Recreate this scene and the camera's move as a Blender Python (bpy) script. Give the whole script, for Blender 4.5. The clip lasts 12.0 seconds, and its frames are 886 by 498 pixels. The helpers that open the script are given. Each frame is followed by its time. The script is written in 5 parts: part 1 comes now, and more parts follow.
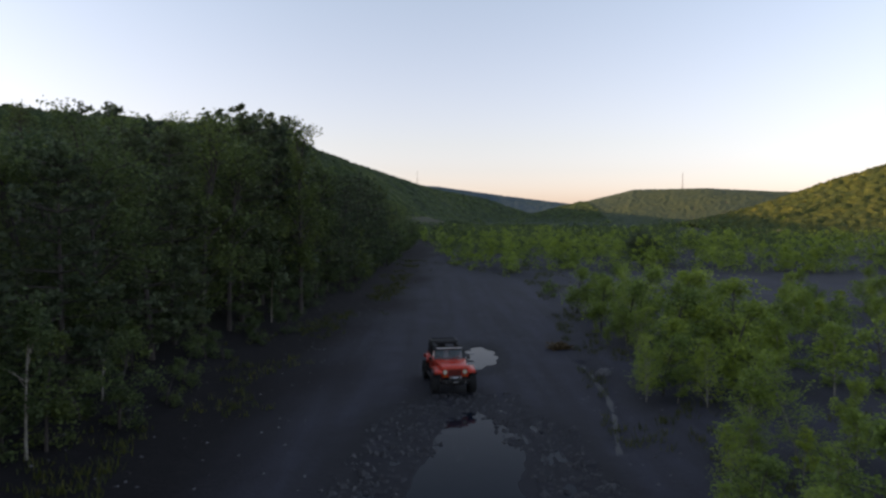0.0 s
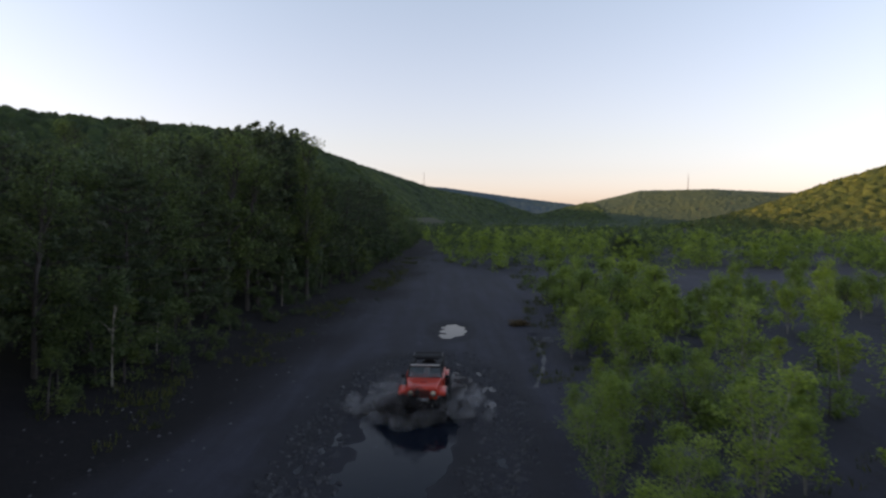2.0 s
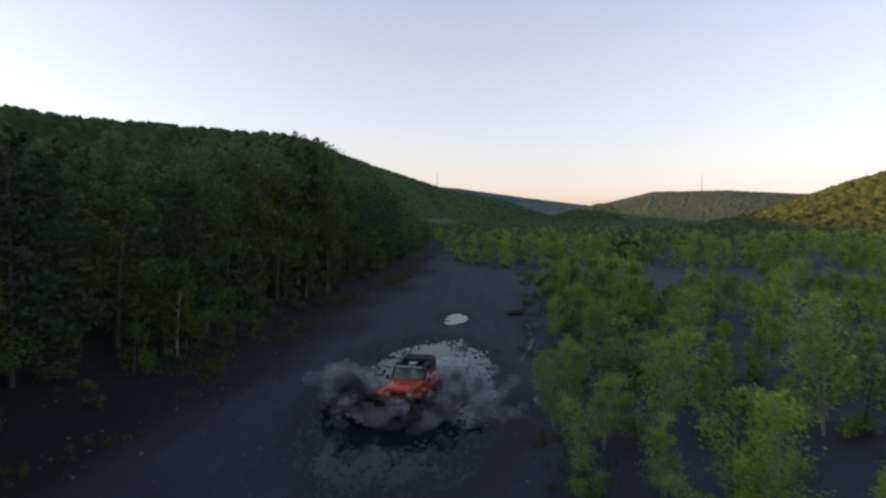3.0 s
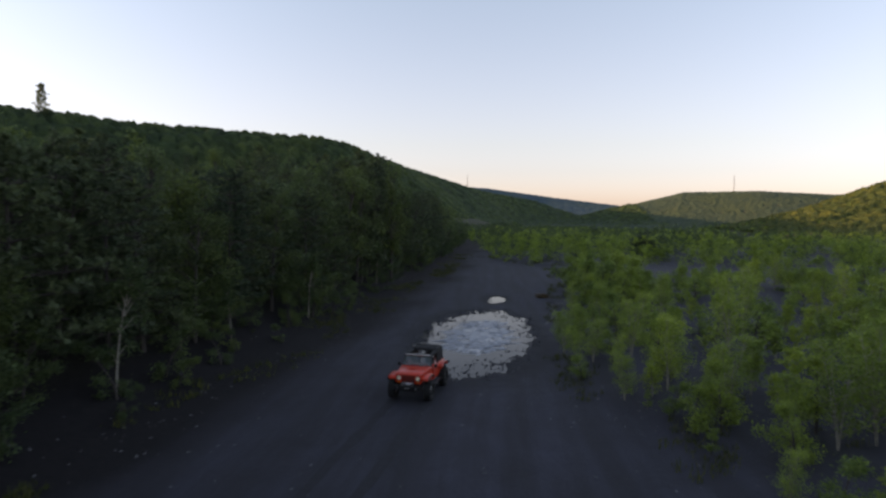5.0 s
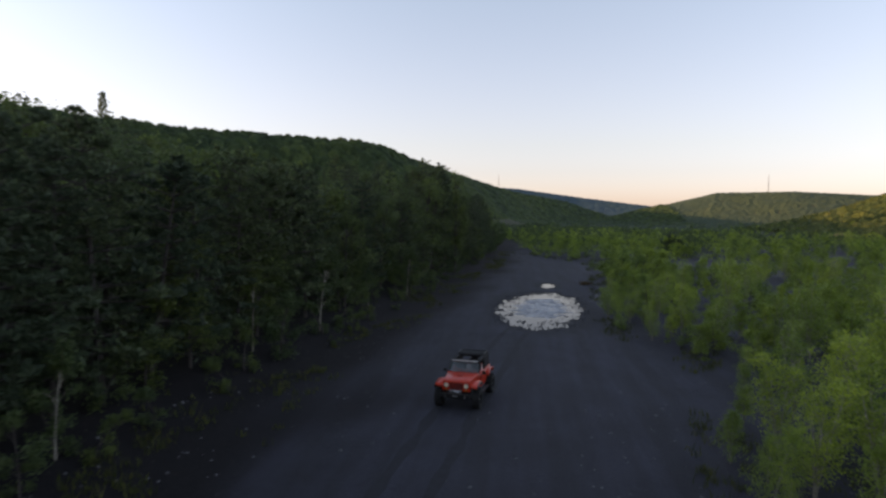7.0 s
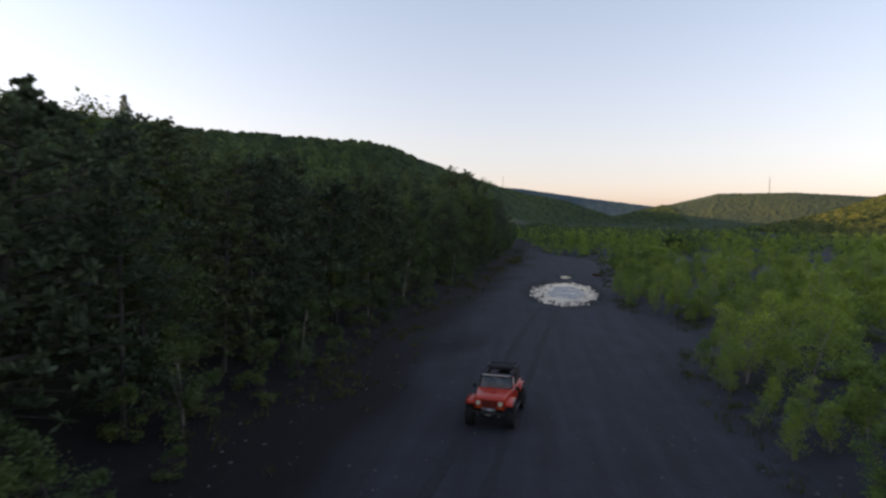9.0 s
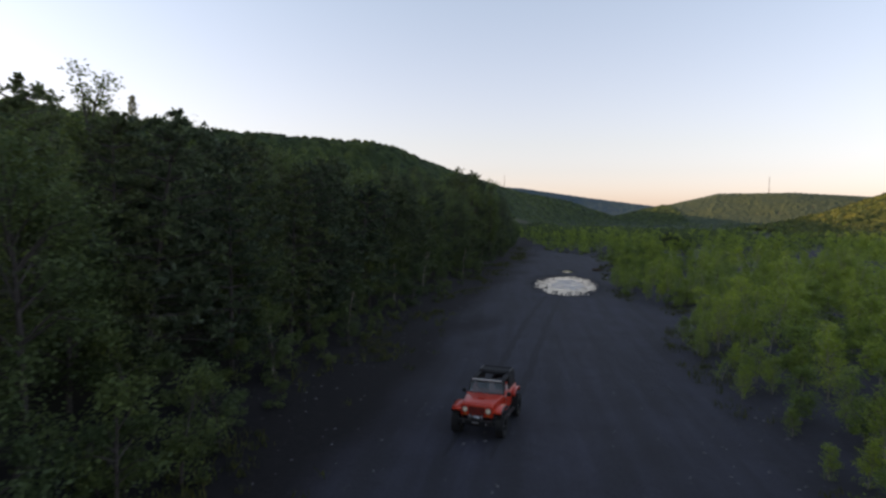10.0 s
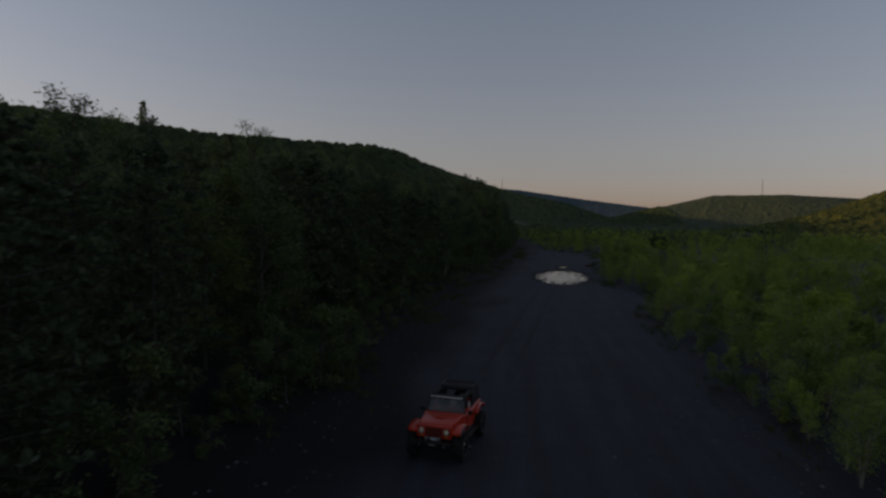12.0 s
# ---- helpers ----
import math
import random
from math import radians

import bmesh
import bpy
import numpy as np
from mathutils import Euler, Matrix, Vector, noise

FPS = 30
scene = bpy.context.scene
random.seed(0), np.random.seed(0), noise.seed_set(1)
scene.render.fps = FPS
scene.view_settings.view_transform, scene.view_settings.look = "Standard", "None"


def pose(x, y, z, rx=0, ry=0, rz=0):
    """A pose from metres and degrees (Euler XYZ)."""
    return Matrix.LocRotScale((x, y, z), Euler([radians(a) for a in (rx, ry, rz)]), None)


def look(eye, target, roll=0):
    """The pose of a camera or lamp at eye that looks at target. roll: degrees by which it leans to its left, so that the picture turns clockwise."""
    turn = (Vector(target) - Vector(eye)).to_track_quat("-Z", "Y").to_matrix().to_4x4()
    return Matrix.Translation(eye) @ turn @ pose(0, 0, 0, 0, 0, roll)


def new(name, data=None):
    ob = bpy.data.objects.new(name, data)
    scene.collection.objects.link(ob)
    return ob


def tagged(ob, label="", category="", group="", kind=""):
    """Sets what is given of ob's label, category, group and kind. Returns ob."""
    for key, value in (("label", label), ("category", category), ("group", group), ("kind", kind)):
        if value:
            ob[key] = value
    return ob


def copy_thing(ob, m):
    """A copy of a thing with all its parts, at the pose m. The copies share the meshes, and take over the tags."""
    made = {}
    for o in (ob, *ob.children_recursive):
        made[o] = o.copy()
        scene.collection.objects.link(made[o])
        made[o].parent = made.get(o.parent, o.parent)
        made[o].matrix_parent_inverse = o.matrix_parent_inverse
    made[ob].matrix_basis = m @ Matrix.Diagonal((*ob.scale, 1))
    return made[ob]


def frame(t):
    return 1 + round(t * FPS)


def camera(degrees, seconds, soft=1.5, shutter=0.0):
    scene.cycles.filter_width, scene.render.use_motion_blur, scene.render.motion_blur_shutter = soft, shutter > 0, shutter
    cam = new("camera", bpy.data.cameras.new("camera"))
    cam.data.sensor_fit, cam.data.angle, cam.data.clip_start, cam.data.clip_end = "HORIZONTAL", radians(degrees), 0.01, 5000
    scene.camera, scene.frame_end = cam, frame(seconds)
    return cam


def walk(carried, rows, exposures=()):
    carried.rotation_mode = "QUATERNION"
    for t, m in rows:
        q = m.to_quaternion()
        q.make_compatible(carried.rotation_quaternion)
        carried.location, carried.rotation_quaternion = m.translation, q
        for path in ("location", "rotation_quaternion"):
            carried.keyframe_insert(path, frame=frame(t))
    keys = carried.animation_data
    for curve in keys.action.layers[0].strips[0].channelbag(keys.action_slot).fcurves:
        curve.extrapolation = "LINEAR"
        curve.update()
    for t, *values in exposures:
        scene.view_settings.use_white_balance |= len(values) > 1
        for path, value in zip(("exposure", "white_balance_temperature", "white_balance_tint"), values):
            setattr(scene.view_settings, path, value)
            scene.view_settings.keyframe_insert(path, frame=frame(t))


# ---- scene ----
cam = camera(72.3, 12.0, soft=2.6, shutter=0.4)
EXPO, KELVIN, TINT = 1.58, 8350, 28
PATH = [
    (0, (-0.224, -0.257, 7.616), (-0.208, 1.74, 7.517), 0.2),
    (0.5, (0.104, -1.649, 7.61), (0.118, 0.348, 7.513), 0.2),
    (1, (0.502, -3.324, 7.585), (0.51, -1.326, 7.487), 0.3),
    (1.5, (1.062, -5.349, 7.572), (1.063, -3.352, 7.477), 0.2),
    (2, (1.663, -7.862, 7.498), (1.654, -5.865, 7.402), 0.2),
    (2.5, (2.126, -10.643, 7.568), (2.099, -8.645, 7.475), 0.2),
    (3, (2.346, -13.867, 7.604), (2.293, -11.87, 7.51), 0.3),
    (5, (1.209, -28.234, 7.992), (1.061, -26.242, 7.896), 0.5),
    (5.5, (0.466, -31.7, 7.987), (0.302, -29.709, 7.89), 0.7),
    (6, (-0.314, -35.191, 8.074), (-0.492, -33.202, 7.976), 0.7),
    (6.5, (-0.988, -38.85, 8.073), (-1.198, -36.864, 7.975), 0.7),
    (7, (-1.688, -42.511, 7.967), (-1.93, -40.528, 7.871), 0.6),
    (9, (-4.654, -56.035, 8.072), (-4.902, -54.053, 7.974), 0.8),
    (9.5, (-5.06, -59.31, 8.004), (-5.308, -57.328, 7.904), 0.8),
    (10, (-5.28, -62.576, 7.886), (-5.53, -60.594, 7.786), 0.9),
    (10.5, (-5.488, -65.931, 7.822), (-5.738, -63.949, 7.724), 0.8),
    (11, (-5.682, -69.371, 7.826), (-5.931, -67.389, 7.726), 1.0),
    (11.5, (-5.866, -72.882, 7.889), (-6.112, -70.9, 7.79), 0.9),
    (12, (-6.135, -76.4, 7.98), (-6.376, -74.416, 7.885), 0.9),
]
walk(cam, [(t, look(eye, target, roll)) for t, eye, target, roll in PATH],
     exposures=[(t, EXPO - stops, KELVIN, TINT) for t, stops in ((0, 0), (10.7, 0), (11.0, 0.32), (11.5, 0.95), (12.0, 1.66))])

# ---------- light ----------
SUN_AZ, SUN_EL = radians(267), radians(8.0)      # azimuth clockwise from +y, height above the horizon
world = bpy.data.worlds.new("world")
scene.world = world
world.use_nodes = True
sky = world.node_tree.nodes.new("ShaderNodeTexSky")
sky.sky_type, sky.sun_disc = "NISHITA", False
sky.sun_elevation, sky.sun_rotation = SUN_EL, SUN_AZ
sky.air_density, sky.dust_density, sky.ozone_density, sky.altitude = 1.0, 1.2, 3.0, 300
back = world.node_tree.nodes["Background"]
back.inputs["Strength"].default_value = 0.14
soft_sky = world.node_tree.nodes.new("ShaderNodeHueSaturation")
soft_sky.inputs["Saturation"].default_value = 0.72
world.node_tree.links.new(sky.outputs["Color"], soft_sky.inputs["Color"])
# evening haze: faintly rosy low down, clear blue higher up
where = world.node_tree.nodes.new("ShaderNodeTexCoord")
split_up = world.node_tree.nodes.new("ShaderNodeSeparateXYZ")
world.node_tree.links.new(where.outputs["Generated"], split_up.inputs[0])
rosy = world.node_tree.nodes.new("ShaderNodeValToRGB")
rosy.color_ramp.elements[0].position, rosy.color_ramp.elements[0].color = 0.0, (1.0, 0.90, 1.10, 1)
rosy.color_ramp.elements[1].position, rosy.color_ramp.elements[1].color = 0.42, (0.91, 1.07, 1.08, 1)
middle = rosy.color_ramp.elements.new(0.12)
middle.color = (0.95, 0.915, 0.93, 1)
world.node_tree.links.new(split_up.outputs["Z"], rosy.inputs[0])
haze = world.node_tree.nodes.new("ShaderNodeMix")
haze.data_type, haze.blend_type = "RGBA", "MULTIPLY"
haze.inputs[0].default_value = 1.0
world.node_tree.links.new(soft_sky.outputs["Color"], haze.inputs[6])
world.node_tree.links.new(rosy.outputs["Color"], haze.inputs[7])
world.node_tree.links.new(haze.outputs[2], back.inputs["Color"])

sun = new("sun", bpy.data.lights.new("sun", "SUN"))
sun.data.energy, sun.data.angle, sun.data.color = 2.5, radians(0.6), (1.0, 0.74, 0.42)
to_sun = Vector((math.sin(SUN_AZ) * math.cos(SUN_EL), math.cos(SUN_AZ) * math.cos(SUN_EL), math.sin(SUN_EL)))
sun.matrix_world = look(to_sun * 200, (0, 0, 0))


# ---------- materials ----------
def material(name, rough=0.7, metal=0.0):
    m = bpy.data.materials.new(name)
    m.use_nodes = True
    bsdf = m.node_tree.nodes["Principled BSDF"]
    bsdf.inputs["Roughness"].default_value, bsdf.inputs["Metallic"].default_value = rough, metal
    return m, m.node_tree, bsdf


def node(tree, kind, **values):
    n = tree.nodes.new(kind)
    for key, value in values.items():
        n.inputs[key.replace("_", " ")].default_value = value
    return n


def ramp(tree, source, stops):
    n = tree.nodes.new("ShaderNodeValToRGB")
    e = n.color_ramp.elements
    while len(e) < len(stops):
        e.new(0.5)
    for k, (at, c) in enumerate(stops):
        e[k].position, e[k].color = at, (*c, 1)
    tree.links.new(source, n.inputs[0])
    return n.outputs[0]


def mixed(tree, factor, a, b, how="MIX"):
    n = tree.nodes.new("ShaderNodeMix")
    n.data_type, n.blend_type = "RGBA", how
    for slot, value in ((0, factor), (6, a), (7, b)):
        if isinstance(value, (int, float)):
            n.inputs[slot].default_value = value
        elif isinstance(value, tuple):
            n.inputs[slot].default_value = (*value, 1)
        else:
            tree.links.new(value, n.inputs[slot])
    return n.outputs[2]


def noisy(tree, scale, detail=4.0, rough=0.6, stretch=None):
    n = node(tree, "ShaderNodeTexNoise", Scale=scale, Detail=detail, Roughness=rough)
    where = tree.nodes.new("ShaderNodeTexCoord")
    if stretch:
        mp = tree.nodes.new("ShaderNodeMapping")
        mp.inputs["Scale"].default_value = stretch
        tree.links.new(where.outputs["Object"], mp.inputs[0])
        tree.links.new(mp.outputs[0], n.inputs["Vector"])
    else:
        tree.links.new(where.outputs["Object"], n.inputs["Vector"])
    return n.outputs[0]


def bumped(tree, bsdf, height, strength, distance):
    b = node(tree, "ShaderNodeBump", Strength=strength, Distance=distance)
    tree.links.new(height, b.inputs["Height"])
    tree.links.new(b.outputs[0], bsdf.inputs["Normal"])


def plain(name, colour, rough=0.6, metal=0.0, grain=30.0, spread=0.25, bump=0.0):
    m, tree, bsdf = material(name, rough, metal)
    dark = tuple(c * (1 - spread) for c in colour)
    light = tuple(min(1, c * (1 + spread)) for c in colour)
    tree.links.new(ramp(tree, noisy(tree, grain), [(0.3, dark), (0.7, light)]), bsdf.inputs["Base Color"])
    if bump:
        bumped(tree, bsdf, noisy(tree, grain * 3), bump, 0.01)
    return m


def leafy(name, dark, mid, light, glow=0.35):
    """Leaves: each one takes its own green; thin enough to let some light through."""
    m, tree, bsdf = material(name, 0.55)
    geo = tree.nodes.new("ShaderNodeNewGeometry")
    info = tree.nodes.new("ShaderNodeObjectInfo")
    c = ramp(tree, geo.outputs["Random Per Island"], [(0.0, dark), (0.55, mid), (1.0, light)])
    tone = ramp(tree, info.outputs["Random"], [(0.0, (0.68, 0.73, 0.8)), (0.5, (1, 1, 1)), (1.0, (1.24, 1.15, 0.86))])
    c = mixed(tree, 1.0, c, tone, "MULTIPLY")
    big = ramp(tree, noisy(tree, 0.55, 2), [(0.3, (0.75, 0.78, 0.8)), (0.7, (1.15, 1.1, 0.95))])
    c = mixed(tree, 1.0, c, big, "MULTIPLY")
    tree.links.new(c, bsdf.inputs["Base Color"])
    bsdf.inputs["Specular IOR Level"].default_value = 0.25
    thin = tree.nodes.new("ShaderNodeBsdfTranslucent")
    tree.links.new(c, thin.inputs[0])
    mix = tree.nodes.new("ShaderNodeMixShader")
    mix.inputs[0].default_value = glow
    tree.links.new(bsdf.outputs[0], mix.inputs[1])
    tree.links.new(thin.outputs[0], mix.inputs[2])
    tree.links.new(mix.outputs[0], tree.nodes["Material Output"].inputs["Surface"])
    return m


def canopy_material(name, dark, mid, light, grain=0.5):
    """A closed wood seen from afar: every crown has its own green."""
    m, tree, bsdf = material(name, 0.8)
    bsdf.inputs["Specular IOR Level"].default_value = 0.1
    crown = tree.nodes.new("ShaderNodeAttribute")
    crown.attribute_name = "crown"
    c = ramp(tree, crown.outputs["Fac"], [(0.0, dark), (0.5, mid), (1.0, light)])
    stand = ramp(tree, noisy(tree, 0.012, 4), [(0.35, (0.78, 0.84, 0.95)), (0.65, (1.18, 1.1, 0.92))])
    c = mixed(tree, 1.0, c, stand, "MULTIPLY")
    fleck = ramp(tree, noisy(tree, grain, 4, 0.7), [(0.3, (0.7, 0.7, 0.72)), (0.7, (1.25, 1.25, 1.2))])
    tree.links.new(mixed(tree, 1.0, c, fleck, "MULTIPLY"), bsdf.inputs["Base Color"])
    bumped(tree, bsdf, noisy(tree, grain * 2, 5, 0.7), 0.5, 0.5)
    return m


def ground_material():
    """Black coal spoil: fine grit, paler dust, tracks worn along the way; fallen leaves and undergrowth on the slopes;
    the wood's shade painted along its edge.
    """
    m, tree, bsdf = material("coal_spoil", 0.9)
    base = ramp(tree, noisy(tree, 0.35, 6), [(0.3, (0.0120, 0.0126, 0.0200)), (0.7, (0.0219, 0.0228, 0.0356))])
    streak = ramp(tree, noisy(tree, 0.9, 4, 0.6, (1.0, 0.06, 1.0)), [(0.40, (0.7, 0.7, 0.72)), (0.66, (1.6, 1.6, 1.65))])
    c = mixed(tree, 0.8, base, streak, "MULTIPLY")
    grit = ramp(tree, noisy(tree, 14.0, 6, 0.75), [(0.45, (0.7, 0.7, 0.7)), (0.62, (1.0, 1.0, 1.0)), (0.8, (2.4, 2.35, 2.3))])
    c = mixed(tree, 0.7, c, grit, "MULTIPLY")
    for px, py, wide, long in ((0.6, 13.9, 5.6, 14.5), (2.1, 33.1, 1.9, 4.6)):      # damp spoil round the puddles
        where = tree.nodes.new("ShaderNodeTexCoord")
        mp = tree.nodes.new("ShaderNodeMapping")
        mp.vector_type = "TEXTURE"
        mp.inputs["Location"].default_value, mp.inputs["Scale"].default_value = (px, py, 0), (wide, long, 50)
        ball = tree.nodes.new("ShaderNodeTexGradient")
        ball.gradient_type = "SPHERICAL"
        tree.links.new(where.outputs["Object"], mp.inputs[0])
        tree.links.new(mp.outputs[0], ball.inputs[0])
        add = tree.nodes.new("ShaderNodeMath")
        add.operation = "MULTIPLY_ADD"
        tree.links.new(noisy(tree, 0.9, 5), add.inputs[0])
        add.inputs[1].default_value = 0.3
        tree.links.new(ball.outputs["Fac"], add.inputs[2])
        damp = ramp(tree, add.outputs[0], [(0.17, (1, 1, 1)), (0.32, (0.4, 0.41, 0.44))])
        c = mixed(tree, 1.0, c, damp, "MULTIPLY")
    # brown soil tone with the wood's shade painted into it
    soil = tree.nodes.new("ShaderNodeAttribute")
    soil.attribute_name = "litter_shade"
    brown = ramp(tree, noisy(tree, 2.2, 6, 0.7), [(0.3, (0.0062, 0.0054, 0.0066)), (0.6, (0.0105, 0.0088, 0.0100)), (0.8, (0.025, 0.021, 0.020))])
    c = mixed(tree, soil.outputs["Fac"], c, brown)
    dull = node(tree, "ShaderNodeMapRange")         # sheen cut as well, to deepen the painted shade
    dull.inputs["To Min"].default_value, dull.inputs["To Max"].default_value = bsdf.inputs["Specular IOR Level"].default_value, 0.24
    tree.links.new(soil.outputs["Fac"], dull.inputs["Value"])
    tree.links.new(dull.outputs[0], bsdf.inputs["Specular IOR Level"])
    geo = tree.nodes.new("ShaderNodeNewGeometry")
    split = tree.nodes.new("ShaderNodeSeparateXYZ")
    tree.links.new(geo.outputs["Position"], split.inputs[0])
    up = node(tree, "ShaderNodeMapRange")
    up.inputs["From Min"].default_value, up.inputs["From Max"].default_value = 0.7, 3.5
    tree.links.new(split.outputs["Z"], up.inputs["Value"])
    floor = ramp(tree, noisy(tree, 0.8, 5), [(0.3, (0.022, 0.024, 0.012)), (0.7, (0.05, 0.055, 0.022))])
    c = mixed(tree, up.outputs[0], c, floor)
    tree.links.new(c, bsdf.inputs["Base Color"])
    bumped(tree, bsdf, noisy(tree, 6.0, 8, 0.7), 0.6, 0.08)
    return m


def water_material():
    m, tree, bsdf = material("puddle_water", 0.04)
    bsdf.inputs["Base Color"].default_value = (0.006, 0.009, 0.015, 1)
    bsdf.inputs["IOR"].default_value = 1.34
    bsdf.inputs["Specular IOR Level"].default_value = 0.085
    bumped(tree, bsdf, noisy(tree, 1.3, 4), 0.14, 0.03)
    return m


GROUND, WATER = ground_material(), water_material()
PINE_LEAF = leafy("pine_needles", (0.060, 0.086, 0.053), (0.086, 0.122, 0.071), (0.116, 0.160, 0.088), 0.42)
BROAD_LEAF = leafy("forest_leaves", (0.074, 0.114, 0.050), (0.106, 0.158, 0.064), (0.140, 0.198, 0.076), 0.45)
BIRCH_LEAF = leafy("birch_leaves", (0.19, 0.28, 0.060), (0.27, 0.375, 0.076), (0.35, 0.46, 0.094), 0.54)
SCRUB_LEAF = leafy("scrub_leaves", (0.13, 0.205, 0.055), (0.19, 0.28, 0.068), (0.26, 0.36, 0.084), 0.5)
HILL_WOOD = canopy_material("hill_wood", (0.022, 0.037, 0.017), (0.035, 0.057, 0.023), (0.062, 0.088, 0.030), 0.9)
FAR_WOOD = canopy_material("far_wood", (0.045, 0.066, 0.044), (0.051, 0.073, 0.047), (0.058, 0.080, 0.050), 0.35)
# the blue of distance haze is mixed into this foliage colour
HAZY_RIDGE_WOOD = canopy_material("hazy_ridge_wood", (0.040, 0.070, 0.086), (0.046, 0.080, 0.098), (0.054, 0.090, 0.108), 0.15)
# lighter, yellower greens than on the long hillside
GOLD_WOOD = canopy_material("gold_hill_wood", (0.032, 0.050, 0.018), (0.056, 0.074, 0.022), (0.088, 0.098, 0.027), 0.9)
HILL_LEAF = leafy("hill_leaves", (0.036, 0.058, 0.024), (0.052, 0.080, 0.030), (0.074, 0.104, 0.036), 0.3)
GOLD_LEAF = leafy("gold_hill_leaves", (0.050, 0.066, 0.020), (0.070, 0.086, 0.024), (0.094, 0.104, 0.029), 0.3)
GRASS = leafy("grass_blades", (0.04, 0.055, 0.015), (0.07, 0.09, 0.022), (0.12, 0.12, 0.04), 0.3)
BARK = plain("dark_bark", (0.06, 0.05, 0.045), 0.9, 0, 12, 0.4, 0.6)
BIRCH_BARK = plain("birch_bark", (0.27, 0.245, 0.205), 0.8, 0, 9, 0.5, 0.3)
RED = plain("red_paint", (0.55, 0.035, 0.012), 0.28, 0, 3, 0.1)
BLACK = plain("black_plastic", (0.006, 0.006, 0.0065), 0.45, 0, 40, 0.3)
CLOTH = plain("black_canvas", (0.008, 0.008, 0.009), 0.9, 0, 60, 0.3, 0.3)
RUBBER = plain("tyre_rubber", (0.010, 0.0098, 0.0098), 0.85, 0, 25, 0.4, 0.4)
STEEL = plain("dull_steel", (0.3, 0.3, 0.31), 0.35, 1.0, 20, 0.2)
STONE = plain("grey_rubble", (0.09, 0.09, 0.095), 0.9, 0, 6, 0.5, 0.6)
GLASS, _t, _b = material("windscreen_glass", 0.03)
_b.inputs["Transmission Weight"].default_value, _b.inputs["Base Color"].default_value = 0.85, (0.28, 0.36, 0.38, 1)
_b.inputs["IOR"].default_value = 1.45
LENS, _t, _b = material("headlamp_lens", 0.15)
_b.inputs["Base Color"].default_value = (0.78, 0.66, 0.50, 1)


# ---------- building helpers ----------
def link_mesh(name, verts, faces, mats, smooth=False):
    me = bpy.data.meshes.new(name)
    me.from_pydata(verts, [], faces)
    for m in mats if isinstance(mats, (list, tuple)) else [mats]:
        me.materials.append(m)
    if smooth:
        me.polygons.foreach_set("use_smooth", [True] * len(me.polygons))
    me.update()
    return new(name, me)


def part(name, bm, mat, parent=None, label="", smooth=False):
    me = bpy.data.meshes.new(name)
    bm.to_mesh(me)
    bm.free()
    me.materials.append(mat)
    if smooth:
        me.polygons.foreach_set("use_smooth", [True] * len(me.polygons))
    ob = new(name, me)
    if parent:
        ob.parent = parent
    return tagged(ob, label)


def box(bm, x0, x1, y0, y1, z0, z1, bevel=0.02, taper=None):
    """A bevelled block; taper gives the x scale of its top."""
    made = bmesh.ops.create_cube(bm, size=1.0)["verts"]
    for v in made:
        top = v.co.z > 0
        v.co = Vector(((x0 + x1) / 2 + v.co.x * (x1 - x0) * (taper if taper and top else 1),
                       (y0 + y1) / 2 + v.co.y * (y1 - y0), (z0 + z1) / 2 + v.co.z * (z1 - z0)))
    if bevel:
        edges = list({e for v in made for e in v.link_edges})
        bmesh.ops.bevel(bm, geom=edges, offset=bevel, segments=2, affect="EDGES", profile=0.6)
    return made


def rod(bm, a, b, r0, r1=None, sides=8):
    a, b = Vector(a), Vector(b)
    r1 = r0 if r1 is None else r1
    turn = (b - a).to_track_quat("Z", "Y").to_matrix()
    ends = []
    for at, r in ((a, r0), (b, r1)):
        ends.append([bm.verts.new(at + turn @ Vector((r * math.cos(2 * math.pi * k / sides), r * math.sin(2 * math.pi * k / sides), 0))) for k in range(sides)])
    for k in range(sides):
        bm.faces.new((ends[0][k], ends[0][(k + 1) % sides], ends[1][(k + 1) % sides], ends[1][k]))
    bm.faces.new(ends[0][::-1])
    bm.faces.new(ends[1])


def lathe(bm, profile, centre, axis="X", sides=28):
    """Turns a closed profile of (along, radius) round an axis."""
    rings = []
    for k in range(sides):
        a = 2 * math.pi * k / sides
        ring = []
        for u, r in profile:
            c = (u, r * math.cos(a), r * math.sin(a)) if axis == "X" else (r * math.cos(a), u, r * math.sin(a))
            ring.append(bm.verts.new(Vector(centre) + Vector(c)))
        rings.append(ring)
    n = len(profile)
    for k in range(sides):
        for j in range(n):
            bm.faces.new((rings[k][j], rings[k][(j + 1) % n], rings[(k + 1) % sides][(j + 1) % n], rings[(k + 1) % sides][j]))


# ---------- the land ----------
def along(y, table):
    for (y0, v0), (y1, v1) in zip(table, table[1:]):
        if y <= y1:
            return v0 + (v1 - v0) * max(0.0, (y - y0) / (y1 - y0))
    return table[-1][1]


WOOD_EDGE = [(-400, -17), (-45, -17), (-20, -15.8), (5, -14.0), (25, -12.6), (40, -11.5), (57, -9.0), (100, -7.2), (160, -6.5), (200, -3), (400, 25)]
SCRUB_EDGE = [(-400, 3.2), (-45, 3.4), (-30, 4.2), (-22, 4.6), (-16, 6.4), (-12, 8.2), (-5, 7.8), (0, 5.2), (12, 5.0), (18, 5.9), (30, 7.6), (53, 10.0), (76, 11.0), (86, 7.0), (100, 2.2), (150, -1.5), (200, 0), (400, 40)]
